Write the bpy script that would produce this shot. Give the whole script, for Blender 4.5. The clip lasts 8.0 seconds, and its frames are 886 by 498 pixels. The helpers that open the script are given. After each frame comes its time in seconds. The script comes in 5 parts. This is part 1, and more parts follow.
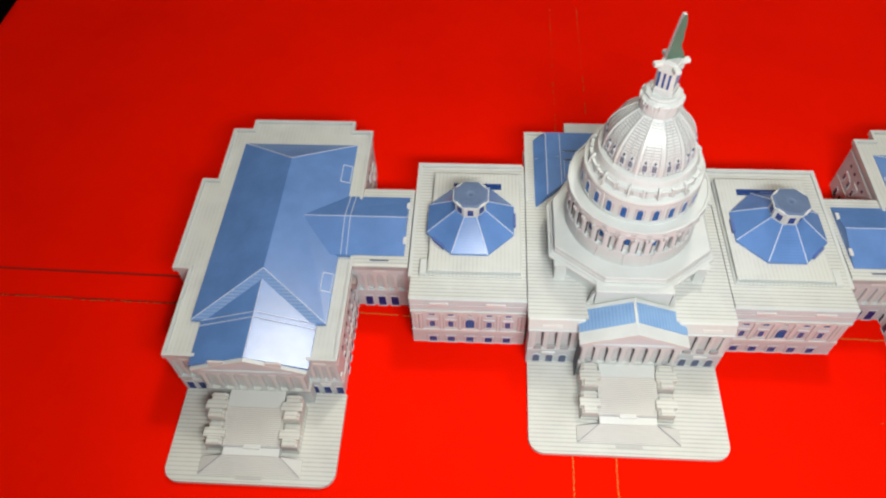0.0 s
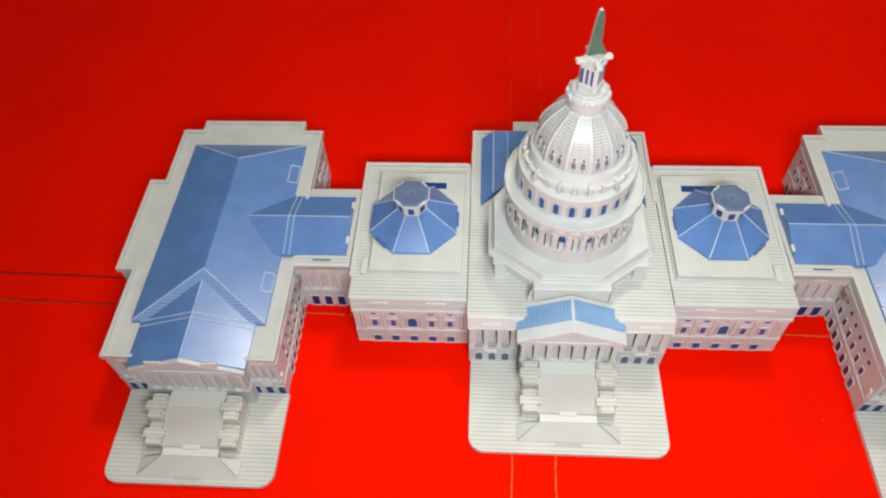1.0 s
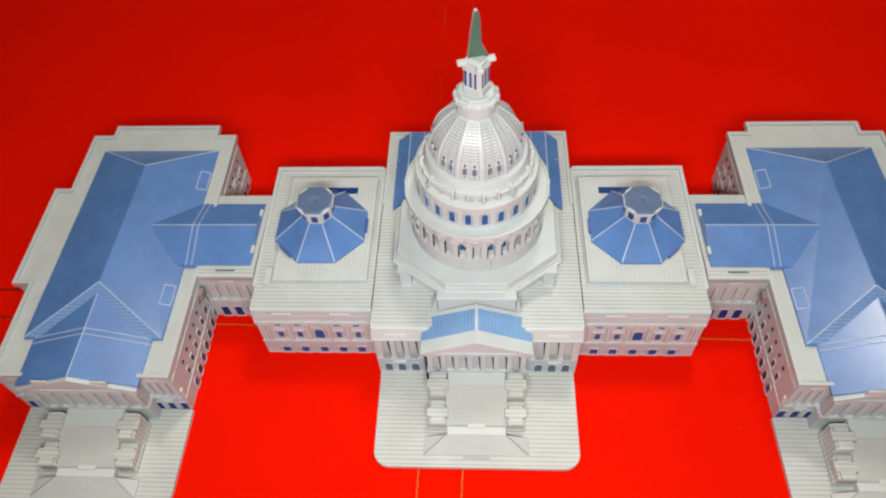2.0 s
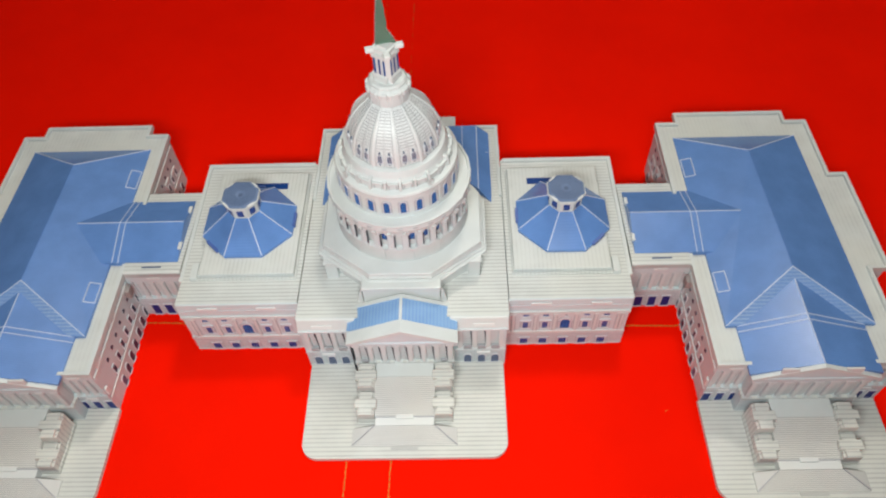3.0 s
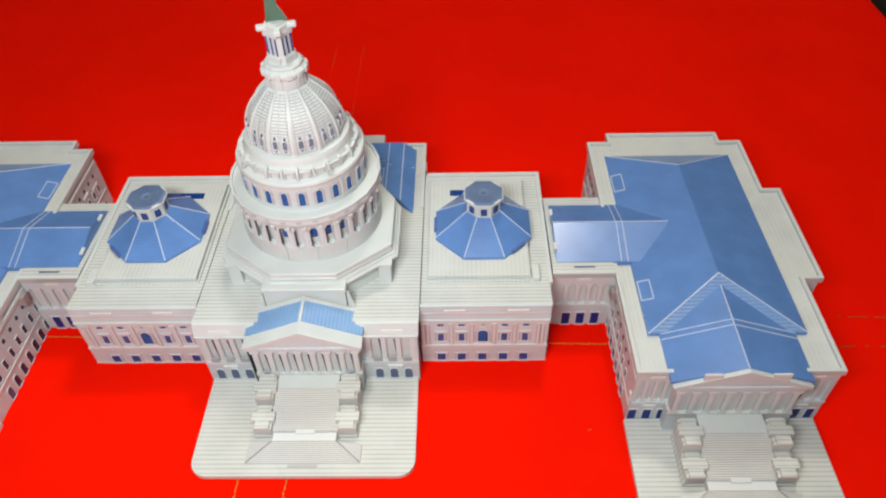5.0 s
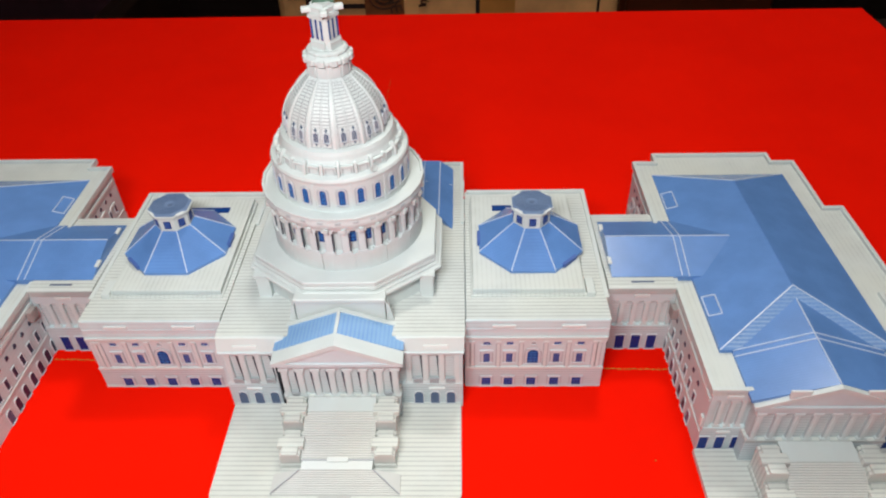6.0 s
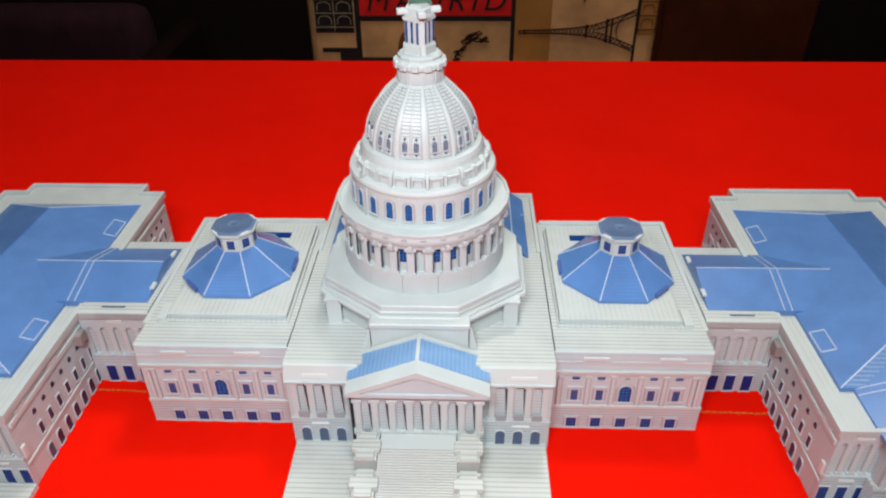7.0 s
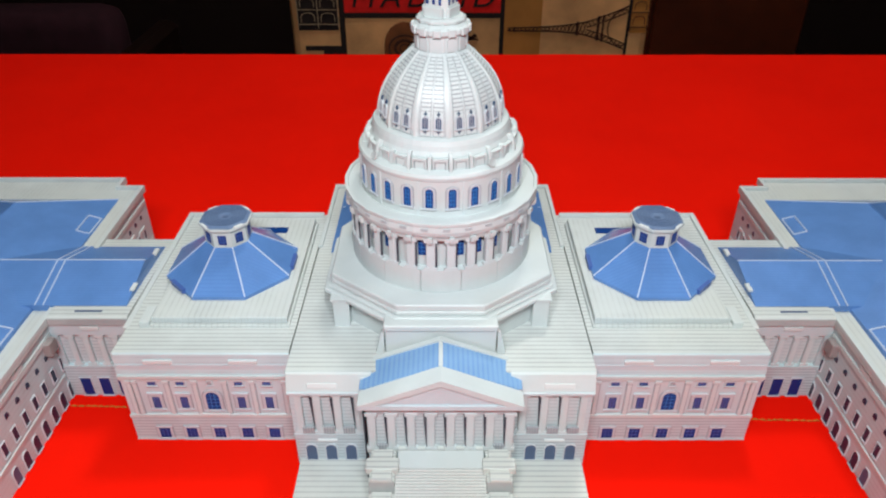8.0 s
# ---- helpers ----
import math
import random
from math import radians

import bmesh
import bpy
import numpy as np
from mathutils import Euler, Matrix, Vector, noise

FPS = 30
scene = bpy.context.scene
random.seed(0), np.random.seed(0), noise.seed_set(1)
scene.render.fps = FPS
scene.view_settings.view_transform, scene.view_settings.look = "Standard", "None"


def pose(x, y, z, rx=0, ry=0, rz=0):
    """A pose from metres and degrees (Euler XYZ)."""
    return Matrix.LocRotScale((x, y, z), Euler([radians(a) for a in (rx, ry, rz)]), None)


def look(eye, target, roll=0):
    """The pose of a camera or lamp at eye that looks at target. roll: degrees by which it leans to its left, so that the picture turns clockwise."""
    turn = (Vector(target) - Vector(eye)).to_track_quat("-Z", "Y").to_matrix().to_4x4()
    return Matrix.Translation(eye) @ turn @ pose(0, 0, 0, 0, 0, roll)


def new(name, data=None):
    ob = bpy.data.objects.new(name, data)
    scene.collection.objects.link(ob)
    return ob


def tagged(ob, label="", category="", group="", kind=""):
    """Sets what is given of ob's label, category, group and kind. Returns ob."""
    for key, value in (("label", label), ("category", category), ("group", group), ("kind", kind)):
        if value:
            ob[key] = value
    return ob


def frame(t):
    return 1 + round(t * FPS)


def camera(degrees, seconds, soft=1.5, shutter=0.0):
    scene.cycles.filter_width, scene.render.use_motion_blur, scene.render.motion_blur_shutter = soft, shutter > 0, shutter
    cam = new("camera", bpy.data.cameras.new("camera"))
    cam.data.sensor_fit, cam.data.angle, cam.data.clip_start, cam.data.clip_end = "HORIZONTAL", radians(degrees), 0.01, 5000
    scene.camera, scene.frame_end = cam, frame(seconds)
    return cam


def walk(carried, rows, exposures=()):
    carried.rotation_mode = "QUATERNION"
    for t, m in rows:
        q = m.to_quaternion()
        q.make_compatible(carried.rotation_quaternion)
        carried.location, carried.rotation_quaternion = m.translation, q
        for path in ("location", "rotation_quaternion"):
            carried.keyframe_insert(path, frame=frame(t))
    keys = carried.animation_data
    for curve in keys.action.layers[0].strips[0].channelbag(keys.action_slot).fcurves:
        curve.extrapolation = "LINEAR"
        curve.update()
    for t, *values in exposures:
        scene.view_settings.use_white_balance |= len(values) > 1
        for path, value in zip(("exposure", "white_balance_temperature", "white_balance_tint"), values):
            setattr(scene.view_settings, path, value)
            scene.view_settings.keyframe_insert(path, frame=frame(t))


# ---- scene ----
cam = camera(63.68, 8.0, soft=2.2)
PATH = [
    (0, (-0.09893, -0.25472, 0.45078), (-0.13057, 0.10417, -0.02900), -2.52),
    (0.5, (-0.07564, -0.25727, 0.45157), (-0.11015, 0.10469, -0.02571), -3.15),
    (1, (-0.05652, -0.25386, 0.44829), (-0.09109, 0.10579, -0.03073), -3.34),
    (1.5, (-0.02477, -0.24228, 0.43919), (-0.05129, 0.11750, -0.04025), -3.11),
    (1.7, (-0.01242, -0.23323, 0.44018), (-0.04664, 0.12033, -0.04337), -4.19),
    (2.8, (0.02997, -0.23843, 0.43485), (0.01422, 0.11764, -0.04782), -2.98),
    (3, (0.03741, -0.24572, 0.43128), (0.02250, 0.11757, -0.04600), -2.96),
    (3.5, (0.06005, -0.25330, 0.42346), (0.03633, 0.11378, -0.05056), -3.75),
    (4, (0.08181, -0.26668, 0.41875), (0.06204, 0.11302, -0.04540), -2.98),
    (4.5, (0.09032, -0.27653, 0.40532), (0.07906, 0.12080, -0.04412), -1.95),
    (4.7, (0.09123, -0.27172, 0.39470), (0.07912, 0.13529, -0.04598), -1.99),
    (5.8, (0.07450, -0.27437, 0.33728), (0.05825, 0.18075, -0.05336), -1.47),
    (6, (0.06460, -0.27327, 0.32806), (0.05002, 0.19031, -0.05257), -1.52),
    (6.5, (0.04207, -0.26829, 0.30798), (0.02795, 0.21345, -0.04941), -0.68),
    (7, (0.02229, -0.26579, 0.29363), (0.00310, 0.23114, -0.04207), -0.62),
    (7.5, (0.00552, -0.25776, 0.28398), (-0.00924, 0.24994, -0.03543), -0.42),
    (8, (0.00098, -0.23663, 0.26460), (0.00077, 0.26470, -0.06505), 0.05),
]
EXPOSURES = [(0, 0.06, 6950, 11), (1.0, 0.0, 6950, 11), (1.5, -0.13, 6850, 11), (3.0, -0.07, 6850, 11), (4.5, -0.01, 6850, 11), (6.0, 0.08, 6650, 9.5), (6.5, 0.12, 6550, 9.5), (7.0, 0.03, 6400, 9.5), (7.5, 0.0, 6350, 9), (8, 0.06, 6300, 8.5)]
walk(cam, [(t, look(eye, target, roll)) for t, eye, target, roll in PATH], EXPOSURES)

# ---- light ----
world = bpy.data.worlds.new("room_world")
scene.world = world
world.use_nodes = True
world.node_tree.nodes["Background"].inputs[0].default_value = (0.9, 0.85, 0.8, 1)
world.node_tree.nodes["Background"].inputs[1].default_value = 0.02


def area_lamp(name, eye, target, sx, sy, watts, colour, spread=180.0):
    data = bpy.data.lights.new(name, "AREA")
    data.shape, data.size, data.size_y, data.energy, data.color = "RECTANGLE", sx, sy, watts, colour
    data.spread = math.radians(spread)
    ob = new(name, data)
    ob.matrix_world = look(eye, target)
    return ob


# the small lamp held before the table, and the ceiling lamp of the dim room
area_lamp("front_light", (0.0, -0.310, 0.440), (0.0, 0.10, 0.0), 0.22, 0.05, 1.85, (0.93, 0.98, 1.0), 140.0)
bulb = bpy.data.lights.new("ceiling_light", "POINT")
bulb.energy, bulb.shadow_soft_size, bulb.color = 29.0, 0.11, (1.0, 0.98, 0.91)
new("ceiling_light", bulb).location = (0.27, 0.70, 1.50)


# ---- materials ----
def nodes_of(name):
    m = bpy.data.materials.new(name)
    m.use_nodes = True
    nt = m.node_tree
    return m, nt, nt.nodes["Principled BSDF"]


def add(nt, kind, **values):
    n = nt.nodes.new(kind)
    for k, v in values.items():
        n.inputs[k].default_value = v
    return n


def mix(nt, a, b, fac, mode="MIX"):
    n = nt.nodes.new("ShaderNodeMix")
    n.data_type, n.blend_type = "RGBA", mode
    for socket, value in ((n.inputs[6], a), (n.inputs[7], b), (n.inputs[0], fac)):
        if isinstance(value, (tuple, float, int)):
            socket.default_value = value
        else:
            nt.links.new(value, socket)
    return n.outputs[2]


def maths(nt, op, a, b=0.0, c=0.0):
    n = nt.nodes.new("ShaderNodeMath")
    n.operation = op
    for socket, value in zip(n.inputs, (a, b, c)):
        if isinstance(value, (float, int)):
            socket.default_value = value
        else:
            nt.links.new(value, socket)
    return n.outputs[0]


def lines_mask(nt, axis, period, width, shift=0.0):
    """1 on thin printed lines across one world axis, else 0, with soft edges."""
    geo = nt.nodes.new("ShaderNodeNewGeometry")
    sep = nt.nodes.new("ShaderNodeSeparateXYZ")
    nt.links.new(geo.outputs["Position"], sep.inputs[0])
    f = maths(nt, "FRACT", maths(nt, "MULTIPLY_ADD", sep.outputs[axis], 1.0 / period, shift + 100.0))
    d = maths(nt, "ABSOLUTE", maths(nt, "SUBTRACT", f, 0.5))
    n = nt.nodes.new("ShaderNodeMapRange")
    n.interpolation_type = "SMOOTHSTEP"
    nt.links.new(d, n.inputs[0])
    n.inputs[1].default_value, n.inputs[2].default_value = width * 0.35, width * 0.75
    n.inputs[3].default_value, n.inputs[4].default_value = 1.0, 0.0
    return n.outputs[0]


def noise_of(nt, scale, detail=3.0, rough=0.55):
    geo = nt.nodes.new("ShaderNodeNewGeometry")
    n = add(nt, "ShaderNodeTexNoise", Scale=scale, Detail=detail, Roughness=rough)
    nt.links.new(geo.outputs["Position"], n.inputs["Vector"])
    return n.outputs[0]


def ramp(nt, value, lo, hi):
    n = nt.nodes.new("ShaderNodeMapRange")
    nt.links.new(value, n.inputs[0])
    n.inputs[1].default_value, n.inputs[2].default_value = lo, hi
    return n.outputs[0]


def printed(name, base, ink, line_sets, rough=0.5, strength=0.6, stain=0.12, spec=0.4, relief=0.12, wear=0.15):
    """Foam board with printed paper: base colour, soft mottling, thin lines of ink, a slight emboss along them."""
    m, nt, b = nodes_of(name)
    mott = ramp(nt, noise_of(nt, 55.0), 0.35, 0.7)
    fine = ramp(nt, noise_of(nt, 900.0, 2.0), 0.3, 0.7)
    dark = tuple(c * (1.0 - stain) for c in base[:3]) + (1,)
    col = mix(nt, base, dark, mott)
    col = mix(nt, col, tuple(c * 0.93 for c in base[:3]) + (1,), maths(nt, "MULTIPLY", fine, 0.5))
    if min(base[:3]) > 0.4:
        tone = ramp(nt, noise_of(nt, 17.0, 2.0), 0.38, 0.64)
        col = mix(nt, col, (base[0] * 0.99, base[1] * 0.97, base[2] * 0.92, 1), maths(nt, "MULTIPLY", tone, 0.7))
    height = None
    for axis, period, width in line_sets:
        k = lines_mask(nt, axis, period, width)
        k2 = maths(nt, "MULTIPLY", k, maths(nt, "MULTIPLY_ADD", mott, 0.4, strength - 0.2))
        col = mix(nt, col, ink, k2)
        height = k if height is None else maths(nt, "MAXIMUM", height, k)
    nt.links.new(col, b.inputs["Base Color"])
    b.inputs["Specular IOR Level"].default_value = spec
    r = maths(nt, "MULTIPLY_ADD", mott if wear < 0.1 else fine, wear, rough - wear * 0.5)
    nt.links.new(r, b.inputs["Roughness"])
    bump = add(nt, "ShaderNodeBump", Strength=relief, Distance=0.0002)
    src = maths(nt, "SUBTRACT", fine, height) if height is not None else fine
    nt.links.new(src, bump.inputs["Height"])
    nt.links.new(bump.outputs[0], b.inputs["Normal"])
    return m


WHITE, GREY = (0.57, 0.61, 0.61, 1), (0.34, 0.35, 0.35, 1)
DECK = (0.57, 0.60, 0.585, 1)
M_board = printed("white_foam_board", WHITE, GREY, [])
M_smooth = printed("smooth_white_board", (0.54, 0.60, 0.63, 1), GREY, [])
M_wall = printed("printed_ashlar_board", (0.515, 0.605, 0.63, 1), (0.36, 0.35, 0.38, 1), [(2, 0.0026, 0.20)], strength=0.28)
M_rust = printed("rusticated_plinth_print", (0.525, 0.60, 0.625, 1), (0.28, 0.32, 0.36, 1), [(2, 0.0019, 0.30)], strength=0.75)
M_deck = printed("printed_deck_board", DECK, GREY, [(1, 0.0029, 0.22)], strength=0.8)
M_deck_y = printed("printed_deck_lengthwise", DECK, GREY, [(0, 0.0029, 0.18)], strength=0.22)
M_rib_deck = printed("ribbed_podium_print", DECK, (0.34, 0.35, 0.33, 1), [(0, 0.0027, 0.22)], strength=0.32)
M_plate = printed("printed_paving_board", (0.58, 0.60, 0.57, 1), GREY, [(1, 0.0029, 0.22)], strength=0.72)
M_step = printed("printed_stairs", (0.63, 0.635, 0.615, 1), GREY, [])
M_flank = printed("printed_stair_flank", (0.53, 0.54, 0.53, 1), GREY, [])
M_step_line = printed("printed_stair_lines", (0.41, 0.42, 0.42, 1), GREY, [])
M_core = printed("brown_foam_core", (0.30, 0.26, 0.25, 1), GREY, [], rough=0.8)
# dark wedges at openings; in gaps and joints this colour stands in for shade
M_slit = printed("dark_slit_and_gap_shade", (0.035, 0.04, 0.06, 1), GREY, [])
M_recess = printed("printed_recess_wall", (0.535, 0.595, 0.61, 1), (0.26, 0.34, 0.37, 1), [(2, 0.0021, 0.26)], strength=0.5)
M_flute = printed("printed_columns", (0.58, 0.63, 0.64, 1), (0.4, 0.5, 0.5, 1), [])
M_panelled = printed("printed_dome_panel", (0.60, 0.63, 0.63, 1), GREY, [], rough=0.36, spec=0.45, relief=0.05, wear=0.05)
M_dome_line = printed("grey_printed_dome_lines", (0.33, 0.345, 0.36, 1), GREY, [], rough=0.4)
M_oval = printed("slate_printed_oval_glass", (0.045, 0.085, 0.16, 1), GREY, [], rough=0.4)
M_edge_soft = printed("soft_grey_printed_edge", (0.42, 0.45, 0.47, 1), GREY, [])
M_hatch = printed("hatched_blue_print", (0.14, 0.27, 0.54, 1), (0.36, 0.45, 0.60, 1), [(1, 0.0021, 0.42)], rough=0.3, strength=0.42, spec=0.5)
M_blue = printed("blue_printed_roof", (0.115, 0.245, 0.545, 1), (0.086, 0.193, 0.455, 1), [(1, 0.0016, 0.3)], rough=0.23, strength=0.55, stain=0.22, spec=0.5, relief=0.04, wear=0.015)
M_blue_grey = printed("grey_blue_printed_cap", (0.125, 0.185, 0.31, 1), (0.12, 0.18, 0.32, 1), [], rough=0.5, spec=0.3)
M_cap_line = printed("dark_grey_blue_rings", (0.075, 0.115, 0.21, 1), GREY, [], rough=0.5)
M_blue_light = printed("light_blue_printed_roof", (0.225, 0.39, 0.62, 1), (0.10, 0.24, 0.56, 1), [(0, 0.0021, 0.35)], rough=0.4, strength=0.45, spec=0.5)
M_pale = printed("pale_printed_line", (0.50, 0.58, 0.74, 1), GREY, [], rough=0.35)
M_navy = printed("navy_printed_glass", (0.006, 0.028, 0.175, 1), GREY, [], rough=0.4, spec=0.2)
M_royal = printed("royal_blue_printed_glass", (0.003, 0.040, 0.19, 1), GREY, [], rough=0.4, spec=0.2)
M_edge = printed("grey_printed_outline", (0.36, 0.37, 0.40, 1), GREY, [])
M_dusk = printed("dusky_printed_glass", (0.032, 0.062, 0.17, 1), GREY, [], rough=0.4)
M_night = printed("dark_printed_glass", (0.022, 0.026, 0.065, 1), GREY, [], rough=0.4)
M_slate = printed("slate_blue_print", (0.07, 0.105, 0.19, 1), GREY, [], rough=0.4)
M_bar_dark = printed("dull_blue_bars", (0.06, 0.12, 0.36, 1), GREY, [], rough=0.4)
M_bar = printed("pale_blue_bars", (0.045, 0.20, 0.50, 1), GREY, [], rough=0.4, spec=0.2)
M_rib = printed("printed_dome_mouldings", (0.45, 0.47, 0.47, 1), GREY, [], rough=0.4)
M_shade = printed("grey_printed_relief", (0.30, 0.31, 0.33, 1), (0.5, 0.5, 0.5, 1), [(0, 0.0012, 0.4)], strength=0.5)
M_shade_soft = printed("soft_grey_tab_shade", (0.45, 0.46, 0.45, 1), GREY, [])
M_green = printed("verdigris_print", (0.085, 0.165, 0.12, 1), (0.1, 0.2, 0.15, 1), [], rough=0.45, stain=0.4)


def plain(name, colour, rough, scale=30.0, vary=0.25, bump=0.0, metal=0.0):
    m, nt, b = nodes_of(name)
    k = ramp(nt, noise_of(nt, scale, 5.0), 0.3, 0.7)
    col = mix(nt, colour, tuple(c * (1 - vary) for c in colour[:3]) + (1,), k)
    nt.links.new(col, b.inputs["Base Color"])
    b.inputs["Roughness"].default_value, b.inputs["Metallic"].default_value = rough, metal
    b.inputs["Specular IOR Level"].default_value = 0.25
    if bump:
        n = add(nt, "ShaderNodeBump", Strength=bump, Distance=0.001)
        nt.links.new(noise_of(nt, scale * 12, 3.0), n.inputs["Height"])
        nt.links.new(n.outputs[0], b.inputs["Normal"])
    return m


def cloth_material():
    m, nt, b = nodes_of("red_cotton_cloth")
    k = ramp(nt, noise_of(nt, 9.0, 4.0), 0.3, 0.7)
    col = mix(nt, (0.87, 0.0075, 0.0007, 1), (0.77, 0.0058, 0.0007, 1), k)
    col = mix(nt, col, (0.79, 0.0058, 0.0007, 1), maths(nt, "MULTIPLY", ramp(nt, noise_of(nt, 1500.0, 2.0), 0.3, 0.7), 0.5))
    nt.links.new(col, b.inputs["Base Color"])
    b.inputs["Roughness"].default_value = 0.85
    b.inputs["Specular IOR Level"].default_value = 0.03
    warp = lines_mask(nt, 0, 0.0009, 1.0)
    weft = lines_mask(nt, 1, 0.0009, 1.0)
    n = add(nt, "ShaderNodeBump", Strength=0.25, Distance=0.0003)
    nt.links.new(maths(nt, "ADD", warp, weft), n.inputs["Height"])
    n2 = add(nt, "ShaderNodeBump", Strength=0.35, Distance=0.004)
    nt.links.new(noise_of(nt, 14.0, 3.0), n2.inputs["Height"])
    nt.links.new(n.outputs[0], n2.inputs["Normal"])
    nt.links.new(n2.outputs[0], b.inputs["Normal"])
    return m


M_cloth = cloth_material()
M_thread = plain("ochre_thread", (0.62, 0.22, 0.03, 1), 0.7, 800.0, 0.4)
M_dull_thread = plain("dull_red_thread", (0.60, 0.085, 0.012, 1), 0.8, 500.0, 0.4)
M_seam = plain("dark_red_crease_shadow", (0.30, 0.008, 0.003, 1), 0.9, 400.0, 0.4)
M_wood = plain("dark_stained_wood", (0.014, 0.005, 0.003, 1), 0.5, 20.0, 0.5, 0.1)
# near-black wall tone: the unlit room's darkness is put into the colour
M_plaster = plain("unlit_wall_tone", (0.012, 0.004, 0.003, 1), 0.9, 8.0, 0.2, 0.1)
# for the unseen wall and ceiling added as white fill reflectors
M_paint = plain("white_bounce_paint", (0.78, 0.77, 0.74, 1), 0.9, 5.0, 0.08, 0.05)
M_floor = plain("dark_floor_tile", (0.08, 0.06, 0.05, 1), 0.5, 6.0, 0.3, 0.05)


# ---- building blocks ----
def box(bm, x0, x1, y0, y1, z0, z1, mi=0):
    v = [bm.verts.new((x, y, z)) for z in (z0, z1) for y in (y0, y1) for x in (x0, x1)]
    for a in ((0, 2, 3, 1), (4, 5, 7, 6), (0, 1, 5, 4), (2, 6, 7, 3), (0, 4, 6, 2), (1, 3, 7, 5)):
        bm.faces.new([v[i] for i in a]).material_index = mi


def prism(bm, pts, z0, z1, mi=0):
    """A plan outline pulled up from z0 to z1."""
    lo = [bm.verts.new((x, y, z0)) for x, y in pts]
    hi = [bm.verts.new((x, y, z1)) for x, y in pts]
    n = len(pts)
    for f in ([bm.faces.new(lo[::-1]), bm.faces.new(hi)] + [bm.faces.new((lo[i], lo[(i + 1) % n], hi[(i + 1) % n], hi[i])) for i in range(n)]):
        f.material_index = mi


def slab_y(bm, pts, y0, y1, mi=0):
    """An outline in x and z pulled from y0 to y1."""
    a = [bm.verts.new((x, y0, z)) for x, z in pts]
    b = [bm.verts.new((x, y1, z)) for x, z in pts]
    n = len(pts)
    for f in ([bm.faces.new(a), bm.faces.new(b[::-1])] + [bm.faces.new((a[i], b[i], b[(i + 1) % n], a[(i + 1) % n])) for i in range(n)]):
        f.material_index = mi


def slab_x(bm, pts, x0, x1, mi=0):
    """An outline in y and z pulled from x0 to x1."""
    a = [bm.verts.new((x0, y, z)) for y, z in pts]
    b = [bm.verts.new((x1, y, z)) for y, z in pts]
    n = len(pts)
    for f in ([bm.faces.new(a), bm.faces.new(b[::-1])] + [bm.faces.new((a[i], b[i], b[(i + 1) % n], a[(i + 1) % n])) for i in range(n)]):
        f.material_index = mi


def solid(bm, verts, faces, mi=0):
    v = [bm.verts.new(p) for p in verts]
    for f in faces:
        bm.faces.new([v[i] for i in f]).material_index = mi


def turned(bm, profile, n, cx, cy, a0=0.0, mi=0):
    """A closed form of n sides round an upright axis; profile rows are (radius, z) from bottom to top."""
    rings = []
    for r, z in profile:
        rings.append([bm.verts.new((cx + r * math.sin(a0 + 2 * math.pi * i / n), cy - r * math.cos(a0 + 2 * math.pi * i / n), z)) for i in range(n)])
    for a, b in zip(rings, rings[1:]):
        for i in range(n):
            bm.faces.new((a[i], a[(i + 1) % n], b[(i + 1) % n], b[i])).material_index = mi
    bm.faces.new(rings[0][::-1]).material_index = mi
    bm.faces.new(rings[-1]).material_index = mi


def strip(bm, p, q, width, lift=0.0004, mi=0):
    """A flat thin bar from p to q that lies on a roof."""
    p, q = Vector(p), Vector(q)
    d = (q - p).normalized()
    side = d.cross(Vector((0, 0, 1)))
    side = (side.normalized() if side.length > 1e-6 else Vector((1, 0, 0))) * width / 2
    up = side.cross(d).normalized() * lift
    if up.z < 0:
        up = -up
    c = [p - side, p + side, q + side, q - side]
    solid(bm, [v - up * 0.8 for v in c] + [v + up for v in c], [(0, 1, 2, 3), (7, 6, 5, 4), (0, 4, 5, 1), (1, 5, 6, 2), (2, 6, 7, 3), (3, 7, 4, 0)], mi)


def relief(us, vs, cell, put, base):
    """One connected sheet of cells at several heights: cell(u, v) gives (height, material) or None, put(u, v, height) a place."""
    bm, made = bmesh.new(), {}
    us, vs = sorted(set(us)), sorted(set(vs))
    n, m = len(us) - 1, len(vs) - 1
    grid = {(i, j): cell((us[i] + us[i + 1]) / 2, (vs[j] + vs[j + 1]) / 2) for i in range(n) for j in range(m)}

    def vert(i, j, h):
        key = (i, j, round(h * 1e7))
        if key not in made:
            made[key] = bm.verts.new(put(us[i], vs[j], h))
        return made[key]
    for (i, j), c in grid.items():
        if c:
            bm.faces.new([vert(i + a, j + b, c[0]) for a, b in ((0, 0), (1, 0), (1, 1), (0, 1))]).material_index = c[1]
    for i in range(n + 1):
        for j in range(m + 1):
            for (p, q), (a, b) in (((i - 1, j), ((i, j), (i, j + 1))), ((i, j - 1), ((i, j), (i + 1, j)))):
                if (a[0] == b[0] and j == m) or (a[1] == b[1] and i == n):
                    continue
                c, d = grid.get((i, j)), grid.get((p, q))
                hc, hd = c[0] if c else base, d[0] if d else base
                if (c or d) and abs(hc - hd) > 1e-7:
                    f = bm.faces.new((vert(*a, hc), vert(*b, hc), vert(*b, hd), vert(*a, hd)))
                    f.material_index = (c if c and (not d or hc > hd) else d)[1]
    return bm


